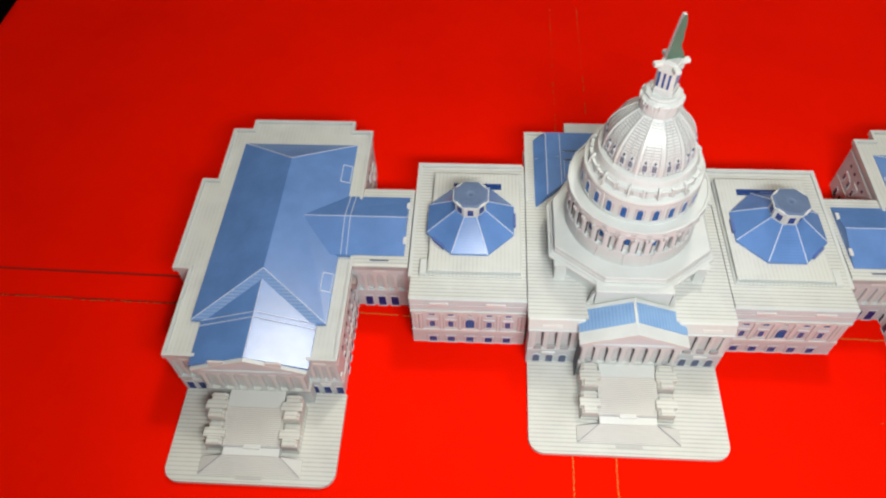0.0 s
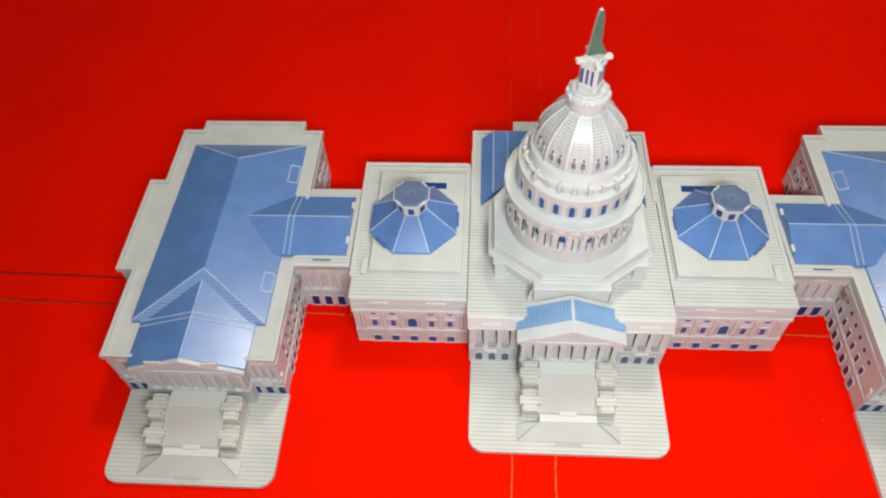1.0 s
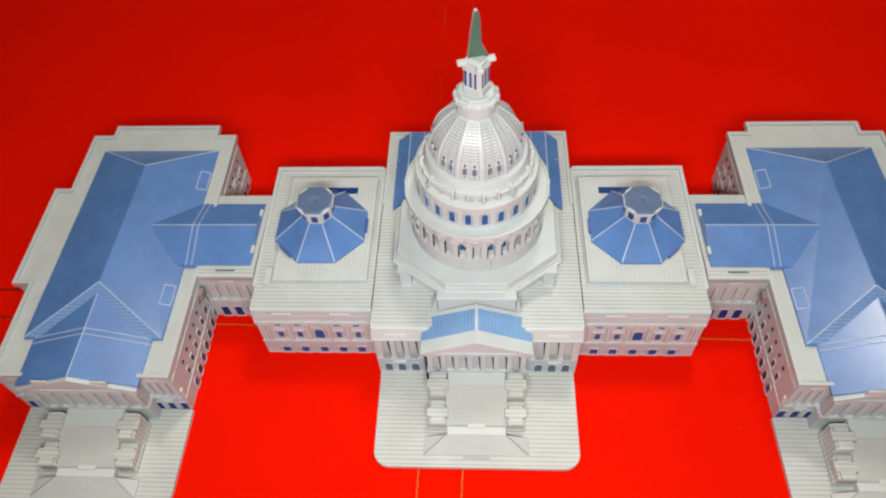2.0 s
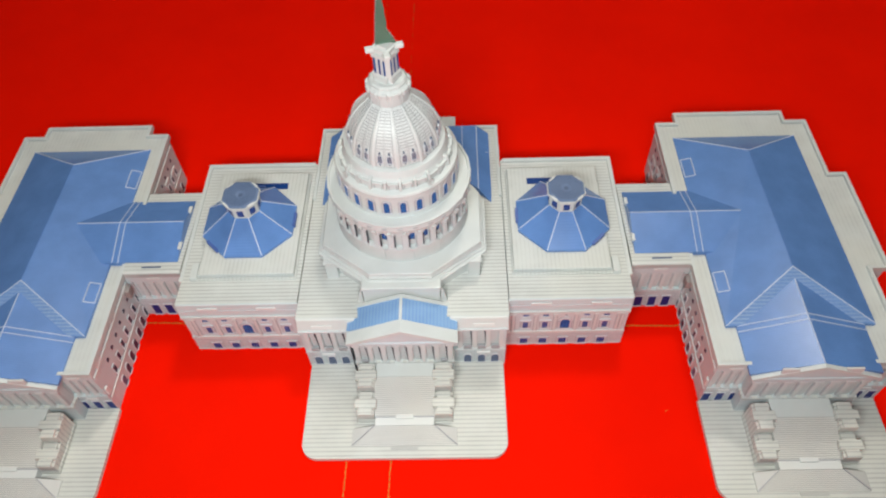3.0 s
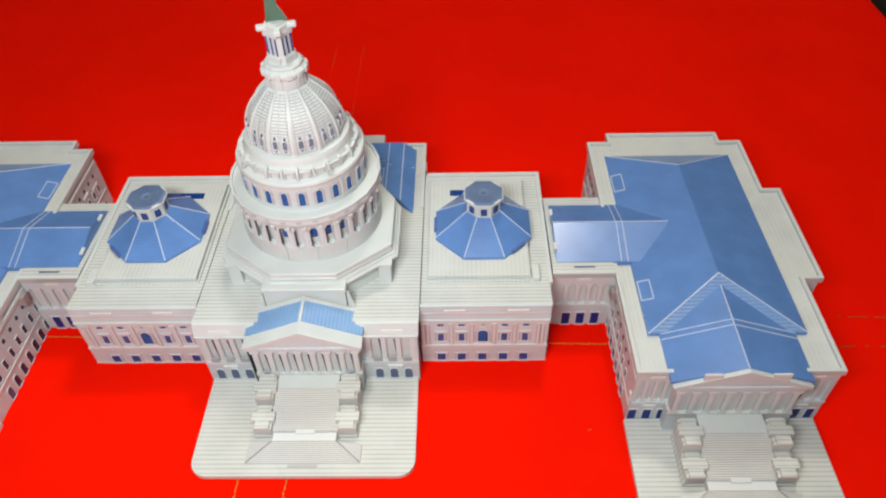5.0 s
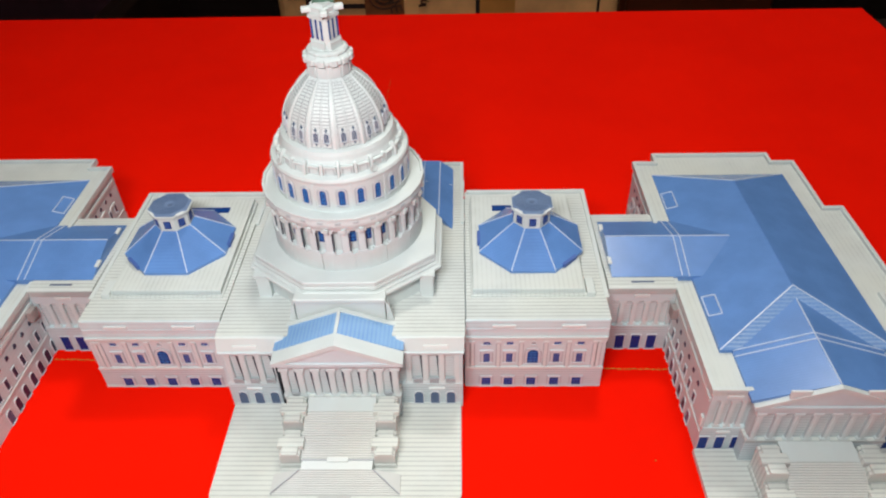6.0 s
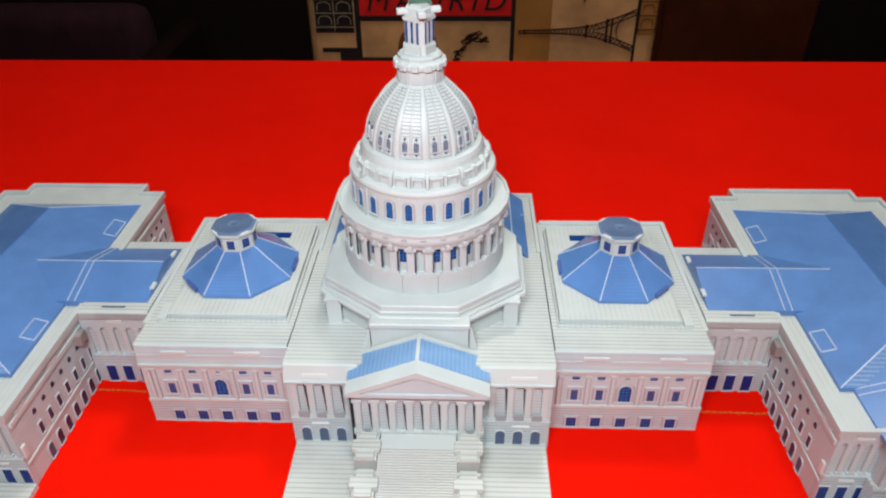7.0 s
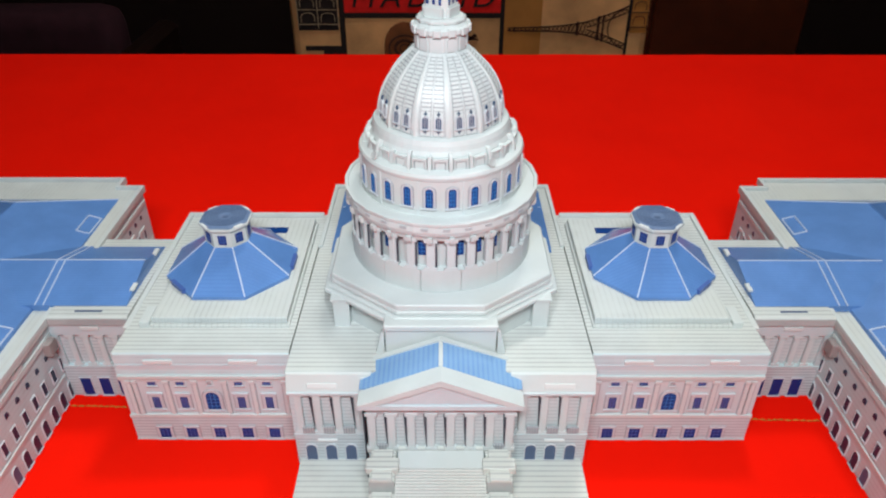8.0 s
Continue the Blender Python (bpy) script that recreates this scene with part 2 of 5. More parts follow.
def mesh_of(name, bm, mats, sx=1, bevel=0.0, smooth=False):
    if sx < 0:
        bmesh.ops.scale(bm, vec=(-1, 1, 1), verts=bm.verts)
    bmesh.ops.recalc_face_normals(bm, faces=bm.faces)
    if bevel:
        bmesh.ops.bevel(bm, geom=list(bm.edges), offset=bevel, segments=1, affect="EDGES", clamp_overlap=True)
    me = bpy.data.meshes.new(name)
    bm.to_mesh(me)
    bm.free()
    for m in mats if isinstance(mats, (list, tuple)) else [mats]:
        me.materials.append(m)
    if smooth:
        me.shade_smooth()
    return me


def part(name, bm, mats, parent=None, label="", sx=1, bevel=0.0, smooth=False):
    ob = new(name, mesh_of(name, bm, mats, sx, bevel, smooth))
    ob.parent = parent
    return tagged(ob, label=label)


def placed(name, me, parent, m, label=""):
    """A piece that shares its mesh with others like it."""
    ob = new(name, me)
    ob.parent = parent
    ob.matrix_basis = m
    return tagged(ob, label=label)


WINDOWS = {}


def window_mesh(w, h, nx, ny, arch, glass, frame_w):
    """A printed window in the plane x, z that looks to -y: outline, surround with a sill, panes set back between bars."""
    key = (w, h, nx, ny, arch, glass.name, frame_w)
    if key in WINDOWS:
        return WINDOWS[key]
    f, e, t = frame_w, 0.00025 if frame_w >= 0.0008 else 0.0, 0.00028
    bars_x = [-w / 2 + w * i / nx for i in range(1, nx)]
    bars_z = [-h / 2 + h * i / ny for i in range(1, ny)]
    us, vs = [-w / 2, w / 2], [-h / 2, h / 2]
    for x in bars_x:
        us += [x - t / 2, x + t / 2]
    for z in bars_z:
        vs += [z - t / 2, z + t / 2]
    if f:
        us += [-w / 2 - f, w / 2 + f, -w / 2 - f * 1.3 - e, w / 2 + f * 1.3 + e]
        vs += [-h / 2 - f * 1.1, -h / 2 - f * 0.3, h / 2 + f, h / 2 + f + max(e, 0.0001)]
    spring = h / 2 - w / 2
    if arch:
        us += [-w * 0.32, -w * 0.16, 0.0, w * 0.16, w * 0.32]
        vs += [spring, spring + w * 0.16, spring + w * 0.32]

    def cell(u, v):
        if abs(u) < w / 2 and abs(v) < h / 2:
            bar = any(abs(u - x) < t / 2 for x in bars_x) or any(abs(v - z) < t / 2 for z in bars_z)
            return (0.00046, 2) if bar else (0.00030, 1)
        if v < -h / 2 - f * 0.3:
            return (0.0009, 0)
        if abs(u) < w / 2 + f and v < h / 2 + f:
            return (0.0006, 0)
        return (0.0002, 3) if e else None

    def put(u, v, d):
        if arch and v > spring:
            x, z = u, v - spring
            k = max(abs(x), z) / max(math.hypot(x, z), 1e-9)
            return (x * k, -d, spring + z * k)
        return (u, -d, v)
    WINDOWS[key] = mesh_of("window", relief(us, vs, cell, put, -0.0004), [M_frame, glass, {M_royal: M_bar, M_oval: M_edge}.get(glass, M_bar_dark), M_edge])
    return WINDOWS[key]


M_frame = printed("printed_window_surround", (0.53, 0.56, 0.60, 1), GREY, [])


def window(parent, x, y, z, w, h, turn=0, nx=2, ny=3, arch=False, glass=None, frame_w=0.0006, name="window"):
    return placed(name, window_mesh(w, h, nx, ny, arch, glass or M_navy, frame_w), parent, pose(x, y, z, 0, 0, turn))


COLUMNS = {}


def column_mesh(h, w, d=0.0018):
    """A flat cut-out column with a raised middle flute, a foot and a cap."""
    if (h, w) not in COLUMNS:
        def cell(u, v):
            if v < 0.0014 or v > h - 0.0017:
                return (0.0005 if v > 0.0014 else 0.0004, 0)
            if abs(u) > w * 0.5:
                return None
            if abs(u) > w * 0.42:
                return (-0.0002, 1)
            return (0.0003 if abs(u) < w * 0.2 else 0.0, 0)
        us = [w * k for k in (-0.72, -0.5, -0.42, -0.2, 0.2, 0.42, 0.5, 0.72)]
        COLUMNS[h, w] = mesh_of("column", relief(us, [0, 0.0014, h - 0.0017, h], cell, lambda u, v, k: (u, -k, v), -d), [M_flute, M_edge_soft])
    return COLUMNS[h, w]


def column(parent, x, y, z, h, w, turn=0):
    return placed("column", column_mesh(h, w), parent, pose(x, y, z, 0, 0, turn))


TABS = {}


def tab(parent, x, y, z, w, h, turn=0, flat=False):
    """A white joint tab that stands a little proud of the board it locks."""
    if (w, h) not in TABS:
        bm = bmesh.new()
        box(bm, -w / 2, w / 2, -0.0004, 0.0008, -h / 2, h / 2)
        TABS[w, h] = mesh_of("tab", bm, M_tab, bevel=0.0002)
    return placed("tab", TABS[w, h], parent, pose(x, y, z, -90 if flat else 0, 0, turn))


M_tab = printed("white_tab_end", (0.62, 0.65, 0.65, 1), GREY, [], stain=0.05)


# ---- the model building ----
capitol = tagged(new("capitol_model"), "white and blue foam-board puzzle model of a domed parliament on cloth", "model building")

DECK_Z = 0.0500          # top of the flat roofs
CORE = 0.0470            # top of the wall boards


def inset(pts, d):
    """A plan outline of right angles, moved inwards by d (points run anticlockwise)."""
    out, n = [], len(pts)
    for i in range(n):
        (ax, ay), (bx, by), (cx, cy) = pts[i - 1], pts[i], pts[(i + 1) % n]
        d1, d2 = (bx - ax, by - ay), (cx - bx, cy - by)
        l1, l2 = math.hypot(*d1), math.hypot(*d2)
        n1, n2 = (-d1[1] / l1, d1[0] / l1), (-d2[1] / l2, d2[0] / l2)
        k = d / (1 + n1[0] * n2[0] + n1[1] * n2[1])
        out.append((bx + (n1[0] + n2[0]) * k, by + (n1[1] + n2[1]) * k))
    return out


def rim(bm, outer, width, z0, z1):
    """A low parapet that follows an outline."""
    inner, n = inset(outer, width), len(outer)
    v = [[bm.verts.new((x, y, z)) for x, y in pts] for pts, z in ((outer, z0), (outer, z1), (inner, z1), (inner, z0))]
    for i in range(n):
        j = (i + 1) % n
        for a, b in ((0, 1), (1, 2), (2, 3), (3, 0)):
            bm.faces.new((v[a][i], v[a][j], v[b][j], v[b][i]))


def block(name, dims, mat, parent, sx=1, bevel=0.0, label=""):
    """One box-shaped board as a part."""
    bm = bmesh.new()
    box(bm, *dims)
    return part(name, bm, mat, parent, label, sx, bevel)


def roof_line(parent, p, q, w, sx=1, mat=None):
    bm = bmesh.new()
    strip(bm, p, q, w, 0.0003)
    return part("roof_line", bm, mat or M_pale, parent, "", sx)


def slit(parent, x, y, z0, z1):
    """A dark wedge along one side of an opening, wider at its top."""
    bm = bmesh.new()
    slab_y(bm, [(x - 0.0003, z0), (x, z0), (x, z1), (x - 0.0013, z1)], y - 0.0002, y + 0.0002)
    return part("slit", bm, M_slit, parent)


def stairs(cx, y0, y_back, sx):
    """Grand stair with stepped cheek blocks on the base plate; y0 is the front of the upper landing."""
    ob = block("staircase", (cx - 0.0185, cx + 0.0185, y0, y_back, 0.003, 0.0203), M_board, capitol, sx, 0, "grey printed stairs with white landings and cheek blocks")
    n, run, drop = 20, 0.0225, 0.0113
    for i in range(n):
        bm, yb, zt = bmesh.new(), y0 - run * i / n, 0.0203 - drop * (i + 1) / n
        box(bm, cx - 0.0192, cx + 0.0192, yb - run / n, yb, 0.003, zt)
        box(bm, cx - 0.0188, cx + 0.0188, yb - 0.00035, yb, zt, zt + 0.0001, 1)
        part("step", bm, [M_step, M_step_line], ob, "", sx)
    y1 = y0 - run
    block("landing", (cx - 0.0185, cx + 0.0185, y1 - 0.0056, y1, 0.003, 0.0088), M_tab, ob, sx)
    y2 = y1 - 0.0056
    k, ext = 11, 0.0111
    for i in range(k):
        a, b = i / k, (i + 1) / k
        xa, xb = 0.0190 + 0.0140 * a, 0.0190 + 0.0140 * b
        bm = bmesh.new()
        prism(bm, [(cx - xb, y2 - ext * b), (cx + xb, y2 - ext * b), (cx + xb, y2), (cx + xa, y2), (cx + xa, y2 - ext * a), (cx - xa, y2 - ext * a), (cx - xa, y2), (cx - xb, y2)], 0.003, 0.0085 - 0.0048 * b)
        zt = 0.0085 - 0.0048 * b
        box(bm, cx - xa, cx + xa, y2 - ext * a - 0.00035, y2 - ext * a, zt, zt + 0.0001, 1)
        part("lower_step", bm, [M_step, M_step_line], ob, "", sx)
    for side in (-1, 1):
        bm = bmesh.new()
        strip(bm, (cx + side * 0.0190, y2, 0.0087), (cx + side * 0.0330, y2 - ext, 0.0042), 0.0005, 0.0004)
        part("hip_line", bm, M_edge, ob, "", sx)
        a, b, c = (cx + side * 0.0190, y2, 0.0088), (cx + side * 0.0331, y2, 0.0044), (cx + side * 0.0331, y2 - ext, 0.0042)
        bm = bmesh.new()
        solid(bm, [a, b, c] + [(x, y, 0.0030) for x, y, z in (a, b, c)], [(0, 1, 2), (5, 4, 3), (0, 3, 4, 1), (1, 4, 5, 2), (2, 5, 3, 0)])
        part("flank", bm, M_flank, ob, "", sx)
    block("edge_line", (cx - 0.0188, cx + 0.0188, y1 - 0.0003, y1 + 0.0003, 0.0085, 0.0093), M_edge, ob, sx)
    tab(ob, sx * cx, y1 - 0.0001, 0.0094, 0.011, 0.0026, flat=True)
    # tab coloured grey: the shadow at the stair foot is put into it
    block("front_tab", (cx - 0.0085, cx + 0.0085, y2 - ext - 0.0026, y2 - ext - 0.0004, 0.0026, 0.0034), M_shade_soft, ob, sx)
    for side in (-1, 1):
        for ya, yb, top in ((y0 + 0.0085, y0 - 0.008, 0.0225), (y0 - 0.0078, y1 - 0.001, 0.0150)):
            ck = bmesh.new()
            a, b = sorted((cx + side * 0.0188, cx + side * 0.0306))
            box(ck, a + 0.0005, b - 0.0005, yb + 0.0005, ya - 0.0005, 0.003, top - 0.002)
            box(ck, a, b, yb, ya, 0.003, 0.0062)
            ym = (ya + yb) / 2
            box(ck, a + 0.0016, b - 0.0016, yb, ya, top - 0.002, top)
            box(ck, a - 0.0010, b + 0.0010, ym - 0.0030, ym + 0.0030, top - 0.0030, top + 0.0006)
            box(ck, a + 0.0004, b - 0.0004, ya - 0.0025, ya, 0.003, top - 0.0012)
            part("cheek_block", ck, M_plate, ob, "", sx, bevel=0.0003)
    return ob


def base_plate(cx, half, y0, y1, sx):
    bm = bmesh.new()
    r, pts = 0.010, [(cx + half, y1), (cx - half, y1)]
    for ccx, a0 in ((cx - half + r, math.pi), (cx + half - r, 1.5 * math.pi)):
        pts += [(ccx + r * math.cos(a0 + i * math.pi / 16), y0 + r + r * math.sin(a0 + i * math.pi / 16)) for i in range(9)]
    prism(bm, pts, 0.0, 0.003)
    return part("base_plate", bm, [M_plate], capitol, "white ribbed-print base plate with rounded corners", sx)


def pediment(parent, cx, half, yf, yb, z0, zt, sx, board):
    """Triangular gable: tympanum set back, raking cornices, flat cornice."""
    bm = bmesh.new()
    slab_y(bm, [(cx - half, z0), (cx + half, z0), (cx, zt)], yf + 0.0010, yb)
    part("tympanum", bm, board, parent, "", sx)
    block("cornice", (cx - half - 0.0008, cx + half + 0.0008, yf, yb, z0 - 0.0022, z0), board, parent, sx)
    for s in (-1, 1):
        bm = bmesh.new()
        slab_y(bm, [(cx + s * (half + 0.001), z0), (cx + s * (half - 0.006), z0), (cx, zt - 0.0026), (cx, zt + 0.0006)], yf, yf + 0.0010)
        slab_y(bm, [(cx + s * (half + 0.001), z0 + 0.0001), (cx, zt + 0.0001), (cx, zt + 0.0006)], yf + 0.0010, yb)
        part("raking_cornice", bm, M_board, parent, "", sx)


def wing(sx):
    plan = [(0.1875, -0.0460), (0.3010, -0.0460), (0.3010, 0.0220), (0.3130, 0.0220), (0.3130, 0.1060), (0.3010, 0.1060),
            (0.3010, 0.1610), (0.2855, 0.1610), (0.2855, 0.1715), (0.2030, 0.1715), (0.2030, 0.1610), (0.1875, 0.1610)]
    core = inset(plan, 0.0015)
    core[0], core[1] = (core[0][0], -0.0405), (core[1][0], -0.0405)
    bm = bmesh.new()
    prism(bm, core, 0.0, CORE)
    body = part("wing_block", bm, M_wall, capitol, "white printed side wing with rows of blue windows", sx)
    # front boards: plinth, entablature, piers, open bays
    block("plinth", (0.189, 0.2995, -0.0450, -0.0405, 0.0, 0.0190), M_rust, body, sx)
    block("entablature", (0.189, 0.2995, -0.0455, -0.0405, 0.0425, CORE), M_smooth, body, sx)
    block("string_course", (0.1888, 0.2997, -0.0458, -0.0405, 0.0190, 0.0207), M_wall, body, sx)
    for a, b in ((0.189, 0.1915), (0.2970, 0.2995), (0.2105, 0.2135), (0.2735, 0.2765)):
        block("pier", (a, b, -0.0452, -0.0405, 0.0207, 0.0425), M_wall, body, sx)
    block("recess_wall", (0.1915, 0.2970, -0.0434, -0.0404, 0.0207, 0.0425), M_recess, body, sx)
    for x in (0.1955, 0.2010, 0.2065, 0.2800, 0.2860, 0.2920):
        column(body, sx * x, -0.0448, 0.0208, 0.0217, 0.0026)
    for x in (0.1915, 0.2000, 0.2085, 0.2785, 0.2865, 0.2945):
        window(body, sx * x, -0.0450, 0.0076, 0.0047, 0.0100, 0, 1, 1, False, M_navy, 0.0004, "doorway")
    # deck and parapet
    bm = bmesh.new()
    prism(bm, plan, CORE, 0.0488)
    part("flat_roof", bm, M_deck_y, body, "", sx)
    bm = bmesh.new()
    rim(bm, plan, 0.0022, 0.0486, 0.0510)
    part("parapet", bm, M_board, body, "", sx)
    # roofs
    e, ef, zr, zt = 0.0492, 0.0512, 0.0630, 0.0655
    A, B, F, L = (0.1985, 0.1460, e), (0.2885, 0.1460, e), (0.2885, -0.0195, ef), (0.1985, -0.0195, ef)
    R, P = (0.2435, 0.1180, zr), (0.2435, 0.0140, zt)
    bm = bmesh.new()
    base = [(x, y, 0.0480) for x, y, z in (A, B, F, L)]
    solid(bm, [A, B, F, L, R, P] + base, [(0, 4, 1), (1, 4, 5, 2), (2, 5, 3), (3, 5, 4, 0), (6, 7, 8, 9), (0, 1, 7, 6), (1, 2, 8, 7), (2, 3, 9, 8), (3, 0, 6, 9)])
    for f in bm.faces:
        f.material_index = 1 if [round(v.co.y, 4) for v in f.verts] == [-0.0195, 0.014, -0.0195] else 0
    roof = part("main_roof", bm, [M_blue, M_hatch], body, "blue printed hipped roof with hatched front bands", sx)
    # the front gable roof dies into the hip
    g0, g1, ge, gr = 0.2050, 0.2820, 0.0502, 0.0625

    def hip_y(z):
        return -0.0195 + (z - ef) / (zt - ef) * (P[1] + 0.0195)
    bm = bmesh.new()
    solid(bm, [(g0, -0.0518, ge), (g1, -0.0518, ge), (0.2435, -0.0518, gr), (g0, -0.0180, ge), (g1, -0.0180, ge), (0.2435, hip_y(gr), gr),
               (g0, -0.0518, 0.0484), (g1, -0.0518, 0.0484), (g0, -0.0180, 0.0480), (g1, -0.0180, 0.0480)],
          [(0, 2, 1), (0, 3, 5, 2), (1, 2, 5, 4), (3, 4, 5), (0, 1, 7, 6), (0, 6, 8, 3), (1, 4, 9, 7), (3, 8, 9, 4), (6, 7, 9, 8)])
    part("front_roof", bm, M_blue, body, "blue printed gable roof", sx)
    for p, q, w in ((R, A, 0.0007), (R, B, 0.0007), (R, P, 0.0005), (P, L, 0.0006), (P, F, 0.0006), ((0.2435, hip_y(gr) - 0.0005, gr), (0.2435, -0.0516, gr), 0.0006)):
        roof_line(body, p, q, w, sx, M_pale if w != 0.0005 else M_blue)
    for y in (-0.0195, -0.0235):
        for x in (g0, g1):
            roof_line(body, (x, y, ge + 0.0002), (0.2435, y + 0.001, gr + 0.0002), 0.0005, sx)
    for y0, y1 in ((0.1050, 0.1220), (0.0050, 0.0200)):
        c = [(x, y, e + (x - 0.1985) / 0.045 * (zr - e) + (ef - e) * (0.146 - y) / 0.1655 + 0.0002) for x, y in ((0.1992, y0), (0.2060, y0), (0.2060, y1), (0.1992, y1))]
        bm = bmesh.new()
        for i in range(4):
            strip(bm, c[i], c[(i + 1) % 4], 0.0006, 0.0003)
        part("skylight_outline", bm, M_pale, body, "", sx)
    # portico
    portico = block("portico", (0.2085, 0.2785, -0.0530, -0.0460, 0.0, 0.0190), M_rust, capitol, sx, 0, "white portico with eight columns and a gable")
    block("portico_floor", (0.2085, 0.2785, -0.0535, -0.0460, 0.0190, 0.0205), M_plate, portico, sx)
    block("entablature", (0.2090, 0.2780, -0.0530, -0.0456, 0.0418, 0.0460), M_smooth, portico, sx)
    block("recess_wall", (0.2100, 0.2770, -0.0512, -0.0458, 0.0205, 0.0418), M_recess, portico, sx)
    for i in range(8):
        column(portico, sx * (0.2115 + 0.0640 * i / 7), -0.0528, 0.0205, 0.0213, 0.0034)
    pediment(portico, 0.2435, 0.0365, -0.0545, -0.0517, 0.0482, 0.0618, sx, M_smooth)
    block("pediment_back", (0.2075, 0.2795, -0.0517, -0.0456, 0.0460, 0.0482), M_smooth, portico, sx)
    for x in (0.2255, 0.2615):
        tab(portico, sx * x, -0.0538, 0.0572, 0.0100, 0.0052)
    for x, w in ((0.2000, 0.008), (0.2875, 0.008)):
        tab(body, sx * x, -0.0458, 0.0455, w, 0.0020)
        tab(body, sx * x, -0.0458, 0.0172, 0.007, 0.0016)
    # windows of the inner side wall, in front of and behind the connecting block
    face, turn = sx * 0.1890, -90 * sx
    for i in range(7):
        y = -0.0265 + 0.0092 * i
        arch = i == 0
        window(body, face, y, 0.0335, 0.0026, 0.0028, turn, 1, 1, True, M_night, 0.0)
        window(body, face, y, 0.0220, 0.0032, 0.0072, turn, 1, 1, False, M_night, 0.0003)
        window(body, face, y, 0.0052, 0.0046, 0.0092, turn, 1, 1, True, M_slate if arch else M_night, 0.0003)
    for i in range(5):
        y = 0.1120 + 0.0090 * i
        window(body, face, y, 0.0350, 0.0026, 0.0026, turn, 1, 1, True, M_night, 0.0)
        window(body, face, y, 0.0230, 0.0030, 0.0064, turn, 1, 1, False, M_night, 0.0003)
        window(body, face, y, 0.0050, 0.0040, 0.0080, turn, 1, 1, True, M_night, 0.0003)
    for z0, z1, o in ((0.0400, 0.0425, 0.0008), (0.0140, 0.0155, 0.0006)):
        block("string_course", (0.1890 - o, 0.1895, -0.0440, 0.0275, z0, z1), M_board, body, sx)
        block("string_course", (0.1890 - o, 0.1895, 0.1010, 0.1580, z0, z1), M_board, body, sx)
    for y, z in ((-0.0340, 0.0440), (-0.0020, 0.0440), (0.1300, 0.0300), (0.1450, 0.0270)):
        tab(body, face - sx * 0.0003, y, z, 0.0085, 0.0024, turn)
    for y, z in ((-0.0425, 0.0230), (0.1220, 0.0180), (0.1100, 0.0300)):
        tab(body, face - sx * 0.0008, y, z, 0.0030, 0.0075, turn)
    block("tab_end", (0.1852, 0.1892, 0.0195, 0.0260, 0.0340, 0.0415), M_core, body, sx, 0.0004, "brownish cut end of a board")
    base_plate(0.2430, 0.0555, -0.1100, -0.0460, sx)
    stairs(0.2430, -0.0655, -0.0536, sx)
    return body


